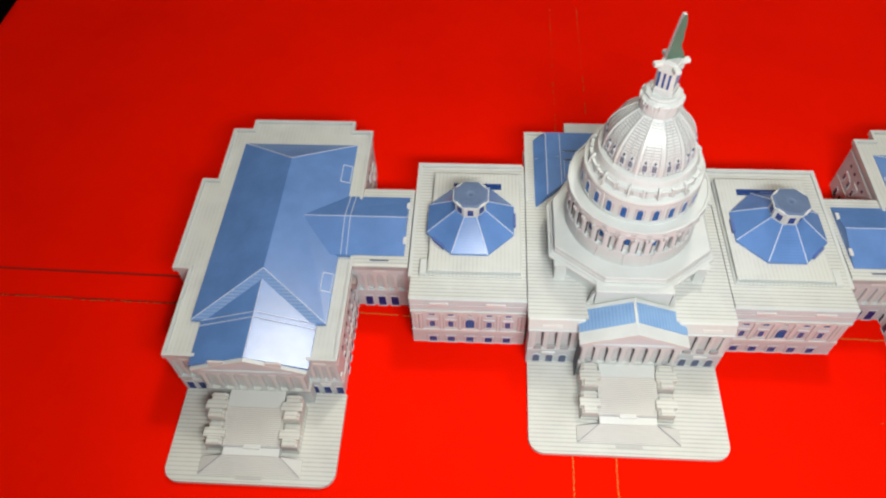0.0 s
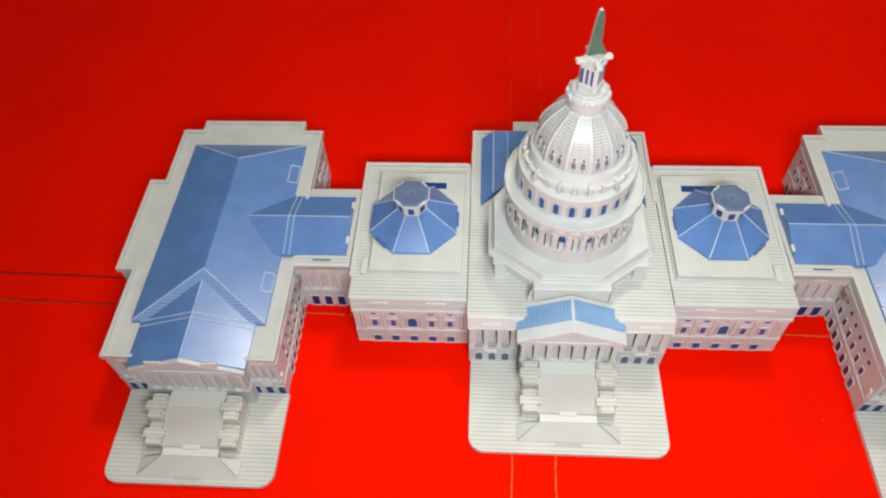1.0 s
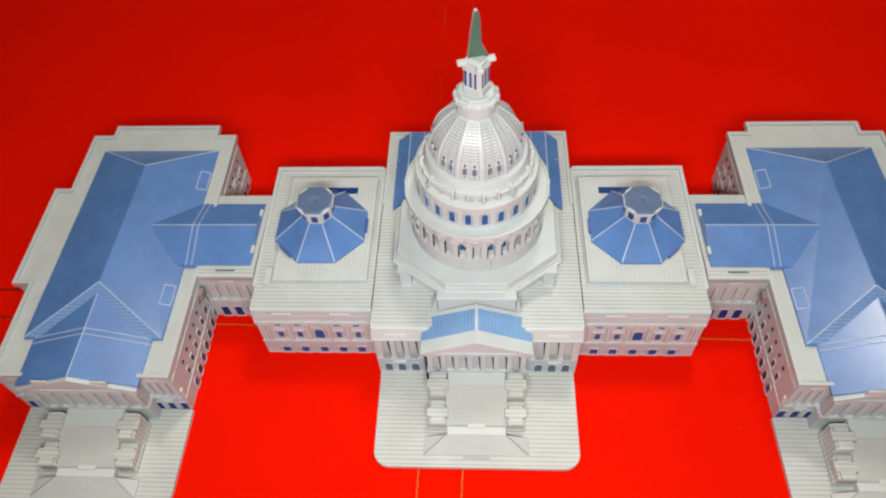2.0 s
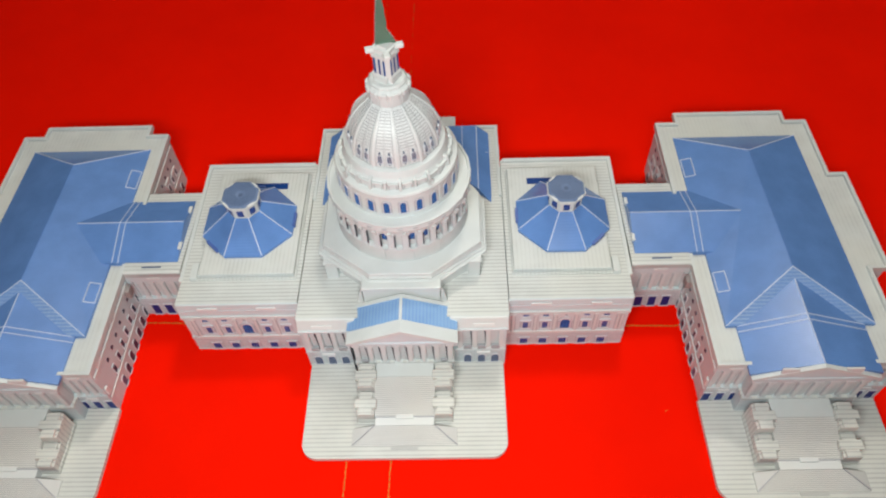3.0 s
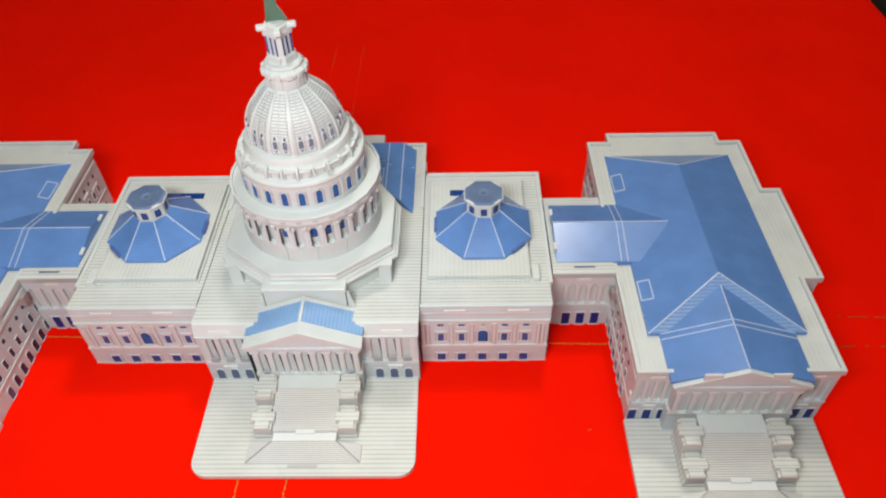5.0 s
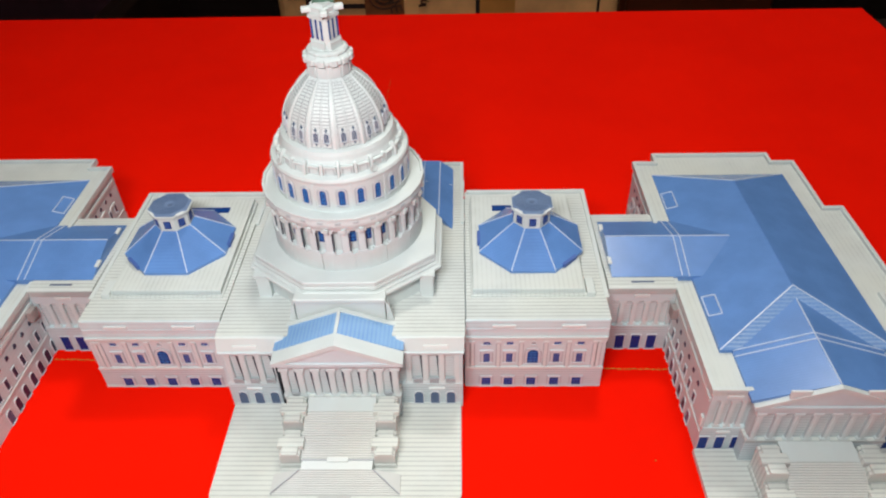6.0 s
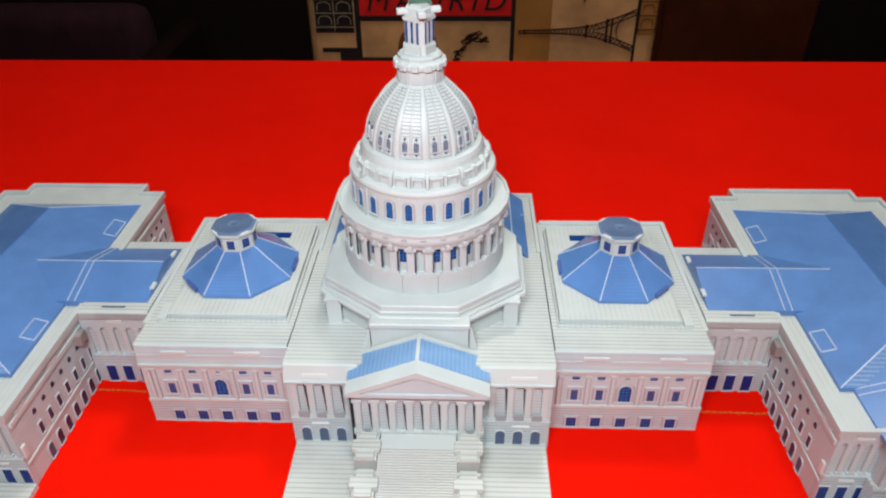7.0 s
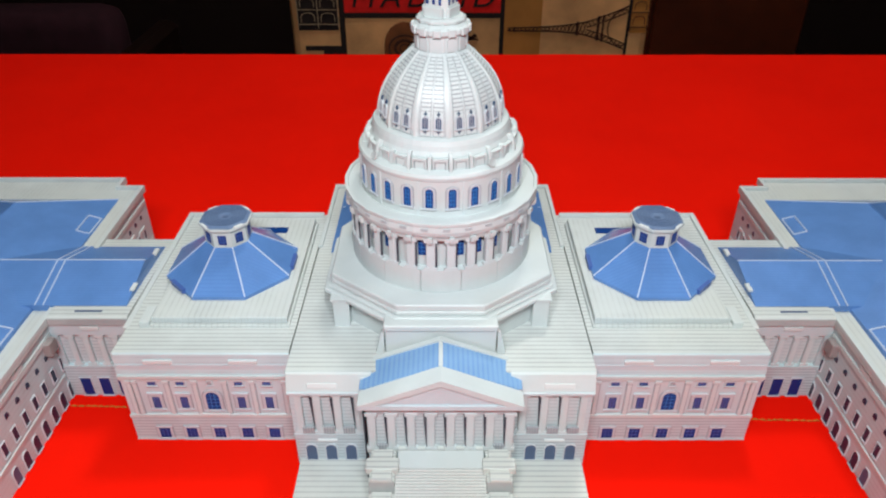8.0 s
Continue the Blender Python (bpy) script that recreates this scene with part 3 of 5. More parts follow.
def link(sx):
    bm = bmesh.new()
    box(bm, 0.1490, 0.1890, 0.0337, 0.0995, 0.0, CORE)
    body = part("link_block", bm, M_wall, capitol, "white printed connecting block with three doorways", sx)
    block("plinth", (0.1490, 0.1889, 0.0290, 0.0335, 0.0, 0.0188), M_rust, body, sx)
    block("entablature", (0.1490, 0.1889, 0.0287, 0.0335, 0.0400, CORE), M_smooth, body, sx)
    block("string_course", (0.1490, 0.1888, 0.0284, 0.0335, 0.0188, 0.0203), M_wall, body, sx)
    for a, b in ((0.1490, 0.1535), (0.1860, 0.1889)):
        block("pier", (a, b, 0.0290, 0.0335, 0.0203, 0.0400), M_wall, body, sx)
    block("recess_wall", (0.1535, 0.1860, 0.0306, 0.0336, 0.0203, 0.0400), M_recess, body, sx)
    for x in (0.1590, 0.1662, 0.1734, 0.1806):
        column(body, sx * x, 0.0292, 0.0204, 0.0196, 0.0030)
    for x in (0.1610, 0.1705, 0.1800):
        window(body, sx * x, 0.0290, 0.0062, 0.0054, 0.0114, 0, 1, 1, False, M_navy, 0.0005, "doorway")
    bm = bmesh.new()
    slab_x(bm, [(0.0275, 0.0508), (0.0290, 0.0518), (0.0365, 0.0518), (0.1005, 0.0492), (0.1005, CORE), (0.0275, CORE)], 0.1490, 0.1873)
    part("flat_roof", bm, M_deck, body, "", sx)
    bm = bmesh.new()
    xa, yr, zt = 0.1520, 0.0658, 0.0588
    f, b = (0.0365, 0.0522), (0.0920, 0.0499)

    def slope_x(y, z):
        """Where the slope of the wing's roof stands at that height."""
        low = 0.0492 + 0.0020 * (0.146 - y) / 0.1655
        return 0.1985 + 0.045 * (z - low) / 0.0136
    xf, xr, xb = slope_x(*f), slope_x(yr, zt), slope_x(*b)
    solid(bm, [(xa, f[0], f[1]), (xf, f[0], f[1]), (xb, b[0], b[1]), (xa, b[0], b[1]), (xa, yr, zt), (xr, yr, zt),
               (xa, f[0], 0.0485), (xf, f[0], 0.0485), (xb, b[0], 0.0485), (xa, b[0], 0.0485)],
          [(0, 1, 5, 4), (2, 3, 4, 5), (0, 4, 3), (1, 2, 5), (6, 9, 8, 7), (0, 6, 7, 1), (1, 7, 8, 2), (2, 8, 9, 3), (3, 9, 6, 0)])
    part("roof", bm, M_blue, body, "blue printed gable roof", sx)
    roof_line(body, (xa, yr, zt), (xr - 0.001, yr, zt), 0.0006, sx)
    for x in (0.1925, 0.1965):
        roof_line(body, (x, f[0], f[1] + 0.0002), (x, yr, zt + 0.0002), 0.0005, sx)
        roof_line(body, (x, b[0], b[1] + 0.0002), (x, yr, zt + 0.0002), 0.0005, sx)
    tab(body, sx * 0.1690, 0.0284, 0.0445, 0.0090, 0.0022)
    block("slot", (0.1625, 0.1755, 0.0318, 0.0330, 0.0510, 0.0520), M_slate, body, sx)
    for y, z in ((0.0480, 0.0550), (0.0800, 0.0545)):
        tab(body, sx * 0.1522, y, z, 0.0022, 0.0060, flat=True)
    return body


def side_block(sx):
    bm = bmesh.new()
    box(bm, 0.0668, 0.1450, 0.0, 0.1225, 0.0, CORE)
    body = part("side_block", bm, M_smooth, capitol, "white printed block with five window bays", sx)
    cx = 0.1050
    for z in (0.0147, 0.0394):
        block("printed_line", (0.0675, 0.1450, -0.0008, 0.0, z, z + 0.0003), M_edge, body, sx)
    block("plinth_wall", (0.0672, 0.1452, -0.0005, 0.0, 0.0010, 0.0150), M_rust, body, sx)
    for i, dx in enumerate((-0.0260, -0.0132, 0.0, 0.0132, 0.0260)):
        x = sx * (cx + dx)
        window(body, x, -0.0005, 0.0048, 0.0052, 0.0066, 0, 3, 3, False, M_navy, 0.0010)
        if i == 2:
            window(body, x, 0.0, 0.0253, 0.0062, 0.0110, 0, 3, 5, True, M_royal, 0.0012)
            window(body, x, 0.0, 0.0362, 0.0022, 0.0022, 0, 1, 1, True, M_shade, 0.0004)
        else:
            window(body, x, 0.0, 0.0243, 0.0036, 0.0074, 0, 3, 5, False, M_dusk, 0.0012)
            block("hood", (cx + dx - 0.0036, cx + dx + 0.0036, -0.0009, 0.0, 0.0294, 0.0302), M_frame, body, sx)
            window(body, x, 0.0, 0.0362, 0.0038, 0.0023, 0, 3, 2, False, M_dusk, 0.0006)
    for nm, o, z0, z1 in (("string_course", 0.0010, 0.0150, 0.0168), ("architrave", 0.0007, 0.0382, 0.0390), ("cornice", 0.0014, 0.0398, 0.0414), ("plinth", 0.0008, 0.0, 0.0010)):
        block(nm, (0.0670, 0.1453, -o, 0.0, z0, z1), M_board, body, sx)
    for dx in (-0.0365, -0.0340, -0.0195, -0.0068, 0.0068, 0.0195, 0.0340, 0.0365):
        part("pilaster", relief([cx + dx + k for k in (-0.0014, -0.0009, 0.0009, 0.0014)], [0.0168, 0.0363, 0.0367, 0.0382],
                                lambda u, v: (0.0011, 0) if v > 0.0367 else (0.0009, 1) if v > 0.0363 else (0.0007, 0) if abs(u - cx - dx) < 0.0009 else (0.0003, 1),
                                lambda u, v, h: (u, -h, v), -0.0002), [M_flute, M_edge], body, "", sx)
    bm = bmesh.new()
    slab_x(bm, [(0.0016, 0.0526), (0.0205, 0.0516), (0.1260, DECK_Z), (0.1260, CORE), (0.0016, CORE)], 0.0676, 0.1462)
    box(bm, 0.1462, 0.1480, 0.0200, 0.1260, CORE, DECK_Z)
    part("flat_roof", bm, M_deck, body, "white roof board with printed grey lines", sx)
    bm = bmesh.new()
    slab_x(bm, [(-0.0004, 0.0412), (0.0010, 0.0523), (0.0016, 0.0528), (0.0024, 0.0524), (0.0024, 0.0412)], 0.0672, 0.1456)
    part("entablature", bm, M_wall, body, "", sx)
    # dark liners that paint the shade into the joints between blocks
    block("seam", (0.0660, 0.0667, 0.0015, 0.0900, 0.0, DECK_Z - 0.0004), M_slit, body, sx)
    block("seam", (0.1452, 0.1462, 0.0030, 0.1200, 0.0, 0.0469), M_slit, body, sx)
    block("parapet", (0.1455, 0.1480, 0.0200, 0.1260, DECK_Z, 0.0518), M_board, body, sx)
    block("parapet", (0.0690, 0.1455, 0.1235, 0.1260, DECK_Z, 0.0518), M_board, body, sx)
    for x in (0.0880, 0.1260):
        tab(body, sx * x, 0.0002, 0.0485, 0.0130, 0.0022)
    tab(body, sx * 0.1050, -0.0009, 0.0168, 0.0130, 0.0018)
    tab(body, sx * 0.1484, 0.1130, 0.0430, 0.0090, 0.0060, 90 * sx)
    # podium of the small dome
    bm = bmesh.new()
    box(bm, 0.0705, 0.1355, 0.0205, 0.1130, DECK_Z, 0.0530)
    box(bm, 0.0715, 0.1345, 0.0225, 0.1120, 0.0530, 0.0562)
    pod = part("podium", bm, M_rib_deck, capitol, "low white square podium with fine ribbed print", sx, bevel=0.0003)
    bm = bmesh.new()
    n = 44
    for i in range(n):
        x = 0.0720 + 0.0620 * i / (n - 1)
        box(bm, x - 0.00045, x + 0.00045, 0.0220, 0.0226, 0.0532, 0.0560)
    tagged(part("balustrade", bm, M_flute, pod, "fine upright ribs", sx), kind="stuff")
    bm = bmesh.new()
    box(bm, 0.0850, 0.1200, 0.0960, 0.1015, 0.0555, 0.0566)
    part("skylight", bm, M_royal, pod, "blue printed bar", sx)
    # small dome
    c8 = 1 / math.cos(math.pi / 8)
    cx, cy = 0.1065, 0.0660
    bm = bmesh.new()
    turned(bm, [(0.0305 * c8, 0.0560), (0.0305 * c8, 0.0580), (0.0100 * c8, 0.0735)], 8, cx, cy, math.pi / 8)
    dome = part("small_dome", bm, M_blue, capitol, "small blue octagonal roof with a white lantern", sx)
    for i in range(8):
        a = math.pi / 8 + math.pi * i / 4
        s, c = math.sin(a), -math.cos(a)
        roof_line(dome, (cx + 0.0305 * c8 * s, cy + 0.0305 * c8 * c, 0.0580), (cx + 0.0100 * c8 * s, cy + 0.0100 * c8 * c, 0.0735), 0.0006, sx)
    bm = bmesh.new()
    turned(bm, [(0.0105 * c8, 0.0690), (0.0105 * c8, 0.0815), (0.0110 * c8, 0.0822), (0.0122 * c8, 0.0830), (0.0122 * c8, 0.0842)], 8, cx, cy, math.pi / 8)
    lan = part("lantern", bm, M_board, dome, "white octagonal lantern with blue windows", sx)
    for i in range(8):
        a = math.pi * i / 4
        placed("lantern_window", window_mesh(0.0040, 0.0052, 3, 3, False, M_navy, 0.0), dome,
               Matrix.Translation((sx * cx, cy, 0.0774)) @ Matrix.Rotation(a, 4, "Z") @ Matrix.Translation((0, -0.0105, 0)))
    bm = bmesh.new()
    turned(bm, [(0.0115 * c8, 0.0841), (0.0116 * c8, 0.0846), (0.0102 * c8, 0.0852), (0.0030, 0.0849), (0.0016, 0.0845)], 8, cx, cy, math.pi / 8)
    for f in bm.faces:
        f.material_index = 1 if all(math.hypot(v.co.x - cx, v.co.y - cy) < 0.0020 for v in f.verts) else 0
    part("lantern_roof", bm, [M_blue_grey, M_cap_line], dome, "", sx)
    for i in range(4):
        a = math.pi / 4 + math.pi / 2 * i
        bm = bmesh.new()
        box(bm, -0.0026, 0.0026, -0.0008, 0.0008, -0.0012, 0.0006)
        placed("rim_tab", mesh_of("rim_tab", bm, M_tab, bevel=0.0003), dome, Matrix.Translation((sx * cx + 0.0118 * math.sin(a), cy - 0.0118 * math.cos(a), 0.0842)) @ Matrix.Rotation(a, 4, "Z"))
    bm = bmesh.new()
    for r in (0.0098, 0.0084, 0.0070, 0.0056, 0.0042):
        z = 0.0852 - 0.0003 * (0.0102 - r) / 0.0072
        for i in range(24):
            a, b = 2 * math.pi * i / 24, 2 * math.pi * (i + 1) / 24
            strip(bm, (cx + r * math.sin(a), cy - r * math.cos(a), z), (cx + r * math.sin(b), cy - r * math.cos(b), z), 0.0004, 0.0002)
    part("ring_print", bm, M_cap_line, dome, "", sx)
    for a in (45, -90, 180):
        r = math.radians(a)
        bm = bmesh.new()
        box(bm, -0.0058, 0.0058, -0.0011, 0.0008, -0.0014, 0.0010)
        placed("slot_tab", mesh_of("slot_tab", bm, M_bar_dark), dome, Matrix.Translation((sx * (cx + 0.0306 * math.sin(r)), cy - 0.0306 * math.cos(r), 0.0580)) @ Matrix.Rotation(sx * r, 4, "Z"))
    block("corner_step", (0.1355, 0.1402, 0.0205, 0.0330, 0.0500, 0.0548), M_board, pod, sx, 0.0003)
    return body


def centre():
    plan = [(-0.0660, -0.0150), (0.0660, -0.0150), (0.0660, 0.1610), (0.0340, 0.1610), (0.0340, 0.1720), (-0.0340, 0.1720), (-0.0340, 0.1610), (-0.0660, 0.1610)]
    core = inset(plan, 0.0008)
    core[0], core[1] = (core[0][0], -0.0100), (core[1][0], -0.0100)
    bm = bmesh.new()
    prism(bm, core, 0.0, CORE)
    body = part("centre_block", bm, M_wall, capitol, "white printed centre block with open colonnades")
    for s in (-1, 1):
        block("plinth", (0.0300, 0.0655, -0.0150, -0.0100, 0.0, 0.0185), M_rust, body, s)
        block("cornice", (0.0300, 0.0660, -0.0160, -0.0100, 0.0442, 0.0454), M_smooth, body, s)
        block("pier", (0.0635, 0.0655, -0.0150, -0.0100, 0.0200, 0.0445), M_wall, body, s)
        block("string_course", (0.0300, 0.0656, -0.0156, -0.0100, 0.0185, 0.0200), M_wall, body, s)
    block("recess_wall", (-0.0635, 0.0635, -0.0133, -0.0098, 0.0200, 0.0445), M_recess, body)
    for s in (-1, 1):
        for x in (0.0360, 0.0452, 0.0540, 0.0622):
            column(body, s * x, -0.0148, 0.0200, 0.0245, 0.0034)
        for x in (0.0408, 0.0498, 0.0588):
            window(body, s * x, -0.0150, 0.0080, 0.0048, 0.0098, 0, 1, 1, True, M_slate, 0.0005, "doorway")
            bm = bmesh.new()
            box(bm, s * x - 0.0026, s * x + 0.0026, -0.0154, -0.0140, 0.0202, 0.0238)
            part("balcony_rail", bm, M_shade, body)
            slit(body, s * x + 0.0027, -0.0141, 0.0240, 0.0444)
        tab(body, s * 0.0510, -0.0136, 0.0480, 0.0130, 0.0022).matrix_basis = pose(s * 0.0510, -0.0139, 0.0480, -24, 0, 0)
        tab(body, s * 0.0510, -0.0156, 0.0160, 0.0090, 0.0012)
    bm = bmesh.new()
    slab_x(bm, [(-0.0106, 0.0530), (0.0200, 0.0522), (0.1630, 0.0488), (0.1630, CORE + 0.0002), (-0.0106, CORE + 0.0002)], -0.0668, 0.0668)
    part("flat_roof", bm, M_deck, body, "white roof board with printed grey lines")
    for s in (-1, 1):
        bm = bmesh.new()
        slab_x(bm, [(-0.0153, 0.0447), (-0.0118, 0.0527), (-0.0108, 0.0532), (-0.0085, 0.0528), (-0.0085, 0.0450)], 0.0300, 0.0664)
        part("sloping_cornice", bm, M_board, body, "", s)
    # dark strip left of the portico, painted in for shade at the joint
    block("seam", (-0.0327, -0.0323, -0.0254, -0.0150, 0.0, 0.0470), M_slit, body)
    bm = bmesh.new()
    for s in (-1, 1):
        a, b = sorted((s * 0.0650, s * 0.0670))
        slab_x(bm, [(0.0900, DECK_Z), (0.1630, 0.0480), (0.1630, 0.0508), (0.0900, 0.0520)], a, b)
    box(bm, -0.0650, 0.0650, 0.1610, 0.1630, 0.0480, 0.0508)
    box(bm, -0.0350, 0.0350, 0.1630, 0.1735, 0.0460, 0.0508)
    part("parapet", bm, M_board, body)
    for s in (-1, 1):
        tab(body, s * 0.0672, 0.1400, 0.0440, 0.0100, 0.0060, 90 * s)
    # rear roof
    bm = bmesh.new()
    low = [(-0.0600, 0.0840), (-0.0390, 0.1050), (0.0390, 0.1050), (0.0600, 0.0840), (0.0600, 0.1540), (0.0540, 0.1605), (-0.0540, 0.1605), (-0.0600, 0.1540)]
    top = [(-0.0510, 0.0935), (-0.0390, 0.1052), (0.0390, 0.1052), (0.0510, 0.0935), (0.0510, 0.1560), (0.0505, 0.1590), (-0.0505, 0.1590), (-0.0510, 0.1560)]
    n = len(low)
    solid(bm, [(x, y, 0.0505) for x, y in low] + [(x, y, 0.0545) for x, y in top],
          [tuple(range(n, 2 * n)), tuple(range(n - 1, -1, -1))] + [(i, (i + 1) % n, n + (i + 1) % n, n + i) for i in range(n)])
    roof = part("rear_roof", bm, M_blue, capitol, "flat blue printed roof behind the dome")
    z = 0.0546
    for s in (-1, 1):
        roof_line(roof, (s * 0.0508, 0.0945, z), (s * 0.0508, 0.1580, z), 0.0007)
        roof_line(roof, (s * 0.0400, 0.1050, z), (s * 0.0400, 0.1585, z), 0.0005)
        roof_line(roof, (s * 0.0405, 0.1330, z), (s * 0.0590, 0.1330, 0.0512), 0.0003)
        for y in (0.1300, 0.1390):
            roof_line(roof, (s * 0.0250, y, z), (s * 0.0375, y, z), 0.0006, 1, M_slate)
            roof_line(roof, (s * 0.0250, y - 0.0010, z), (s * 0.0375, y - 0.0010, z), 0.0003)
        roof_line(roof, (s * 0.0375, 0.1100, z), (s * 0.0375, 0.1295, z), 0.0003)
    # portico
    portico = block("portico", (-0.0315, 0.0315, -0.0245, -0.0157, 0.0, 0.0190), M_rust, capitol, 1, 0, "white entrance portico with eight columns and a gable")
    block("portico_floor", (-0.0320, 0.0320, -0.0250, -0.0157, 0.0190, 0.0205), M_plate, portico)
    block("entablature", (-0.0315, 0.0315, -0.0245, -0.0154, 0.0425, 0.0473), M_smooth, portico)
    block("string_course", (-0.0322, 0.0322, -0.0252, -0.0245, 0.0445, 0.0456), M_smooth, portico)
    for i in range(8):
        column(portico, -0.0295 + 0.0590 * i / 7, -0.0243, 0.0205, 0.0220, 0.0036)
    bm = bmesh.new()
    box(bm, -0.0300, 0.0300, -0.0228, -0.0156, 0.0205, 0.0425)
    part("recess_wall", bm, M_recess, portico)
    for i in range(7):
        x = -0.0295 + 0.0590 * (i + 0.5) / 7
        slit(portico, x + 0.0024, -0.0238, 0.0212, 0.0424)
        if i in (0, 6):
            block("balcony_rail", (x - 0.0024, x + 0.0024, -0.0246, -0.0230, 0.0206, 0.0230), M_shade, portico)
    pediment(portico, 0.0, 0.0335, -0.0275, -0.0185, 0.0495, 0.0632, 1, M_smooth)
    bm = bmesh.new()
    y0, y1 = -0.0186, -0.0030
    solid(bm, [(-0.0345, y0, 0.0505), (0.0345, y0, 0.0505), (0, y0, 0.0635), (-0.0345, y1, 0.0505), (0.0345, y1, 0.0505), (0, y1, 0.0635)],
          [(0, 1, 2), (5, 4, 3), (0, 2, 5, 3), (1, 4, 5, 2), (0, 3, 4, 1)])
    part("portico_roof", bm, M_blue_light, portico, "light blue printed gable roof")
    bm = bmesh.new()
    slab_y(bm, [(-0.0355, 0.0505), (0.0355, 0.0505), (0, 0.0645)], -0.0030, -0.0005)
    strip(bm, (0, y0, 0.0636), (0, y1, 0.0636), 0.0018, 0.0003)
    part("roof_edge", bm, M_board, portico)
    for s in (-1, 1):
        tab(portico, s * 0.0335, -0.0110, 0.0512, 0.0025, 0.0030, flat=True)
    base_plate(0.0, 0.0645, -0.0815, -0.0150, 1)
    stairs(0.0, -0.0345, -0.0251, 1)


def rotunda():
    cy = 0.0585

    def round_at(a, r, z):
        return Matrix.Translation((r * math.sin(a), cy - r * math.cos(a), z)) @ Matrix.Rotation(a, 4, "Z")
    # stepped base
    base = block("dome_base", (-0.0240, 0.0240, 0.0010, 0.0500, 0.0508, 0.0662), M_board, capitol, 1, 0, "white stepped octagonal base of the dome")
    block("box_lip", (-0.0248, 0.0248, 0.0, 0.0500, 0.0662, 0.0694), M_board, base, 1, 0.0005)

    def octagon(d):
        a, b = (0.0190 + d * 0.5, 0.0070 - d), (0.0500 + d, 0.0310 - d * 0.6)
        return [(-a[0], a[1]), a, b, (b[0], 0.0720), (0.0300 + d, 0.1000 + d), (-0.0300 - d, 0.1000 + d), (-b[0], 0.0720), (-b[0], b[1])]
    for d, z0, z1 in ((-0.0005, 0.0508, 0.0660), (0.0038, 0.0660, 0.0684), (0.0022, 0.0684, 0.0698), (0.0006, 0.0698, 0.0722), (0.0004, 0.0722, 0.0756)):
        bm = bmesh.new()
        prism(bm, octagon(d), z0, z1)
        part("tier", bm, M_board, base, bevel=0.0005)
    for s in (-1, 1):
        block("buttress", (0.0420, 0.0495, 0.0210, 0.0340, 0.0508, 0.0668), M_board, base, s, 0.0003)
        block("buttress_cap", (0.0412, 0.0503, 0.0203, 0.0340, 0.0668, 0.0680), M_board, base, s)
        bm = bmesh.new()
        slab_y(bm, [(s * 0.0248, 0.0508), (s * 0.0290, 0.0508), (s * 0.0262, 0.0640), (s * 0.0248, 0.0660)], 0.0015, 0.0035)
        part("bracket", bm, M_board, base)
    # colonnade drum: fifteen base boards, thirty columns
    bm = bmesh.new()
    turned(bm, [(0.0418, 0.0755), (0.0418, 0.0870), (0.0390, 0.0872), (0.0390, 0.1030)], 60, 0, cy)
    drum = part("colonnade_drum", bm, M_board, capitol, "white round drum with a ring of slim columns", smooth=False)
    bm = bmesh.new()
    n, half = 6, math.radians(11.85)
    pts = [(0.0427 * math.sin(-half + 2 * half * i / n), -0.0427 * math.cos(-half + 2 * half * i / n)) for i in range(n + 1)]
    pts += [(0.0412 * math.sin(half - 2 * half * i / n), -0.0412 * math.cos(half - 2 * half * i / n)) for i in range(n + 1)]
    prism(bm, pts, 0.0757, 0.0871)
    panel = mesh_of("base_board", bm, M_board)
    for i in range(15):
        placed("base_board", panel, drum, Matrix.Translation((0, cy, 0)) @ Matrix.Rotation(math.radians(24 * i), 4, "Z"))
    for i in range(30):
        placed("column", column_mesh(0.0158, 0.0040), drum, round_at(math.radians(12 * i + 6), 0.0422, 0.0871))
    # dark strips beside the drum columns, put in for the shade of the gaps
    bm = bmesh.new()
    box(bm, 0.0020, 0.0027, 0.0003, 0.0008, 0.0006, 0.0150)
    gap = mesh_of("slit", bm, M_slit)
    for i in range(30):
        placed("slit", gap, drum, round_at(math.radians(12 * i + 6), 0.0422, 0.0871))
    for i in range(30):
        if i % 4:
            placed("drum_window", window_mesh(0.0034, 0.0080, 2, 4, False, M_royal, 0.0), drum, round_at(math.radians(12 * i), 0.0391, 0.0968))
    bm = bmesh.new()
    turned(bm, [(0.0426, 0.1024), (0.0430, 0.1040), (0.0438, 0.1052), (0.0440, 0.1062), (0.0424, 0.1066), (0.0360, 0.1066)], 72, 0, cy)
    rim24 = [(0.0443, 0.1060), (0.0446, 0.1072), (0.0443, 0.1096), (0.0446, 0.1104), (0.0446, 0.1114), (0.0432, 0.1116), (0.0429, 0.1106), (0.0360, 0.1106)]
    turned(bm, rim24, 24, 0, cy)
    part("drum_cornice", bm, M_board, drum)
    bm = bmesh.new()
    slab_x(bm, [(-0.0012, 0.0011), (-0.0012, -0.0008), (-0.0007, -0.0012), (-0.0006, -0.0020), (0.0006, -0.0020), (0.0006, 0.0011)], -0.0011, 0.0011)
    bracket = mesh_of("bracket", bm, M_board)
    bm = bmesh.new()
    box(bm, -0.0015, 0.0015, -0.0002, 0.0004, -0.0006, 0.0006)
    mark = mesh_of("panel_print", bm, M_edge_soft)
    for i in range(30):
        placed("bracket", bracket, drum, round_at(math.radians(12 * i + 6), 0.0434, 0.1034))
        placed("panel_print", mark, drum, round_at(math.radians(12 * i + 3), 0.0443, 0.1086))
    # upper drum
    bm = bmesh.new()
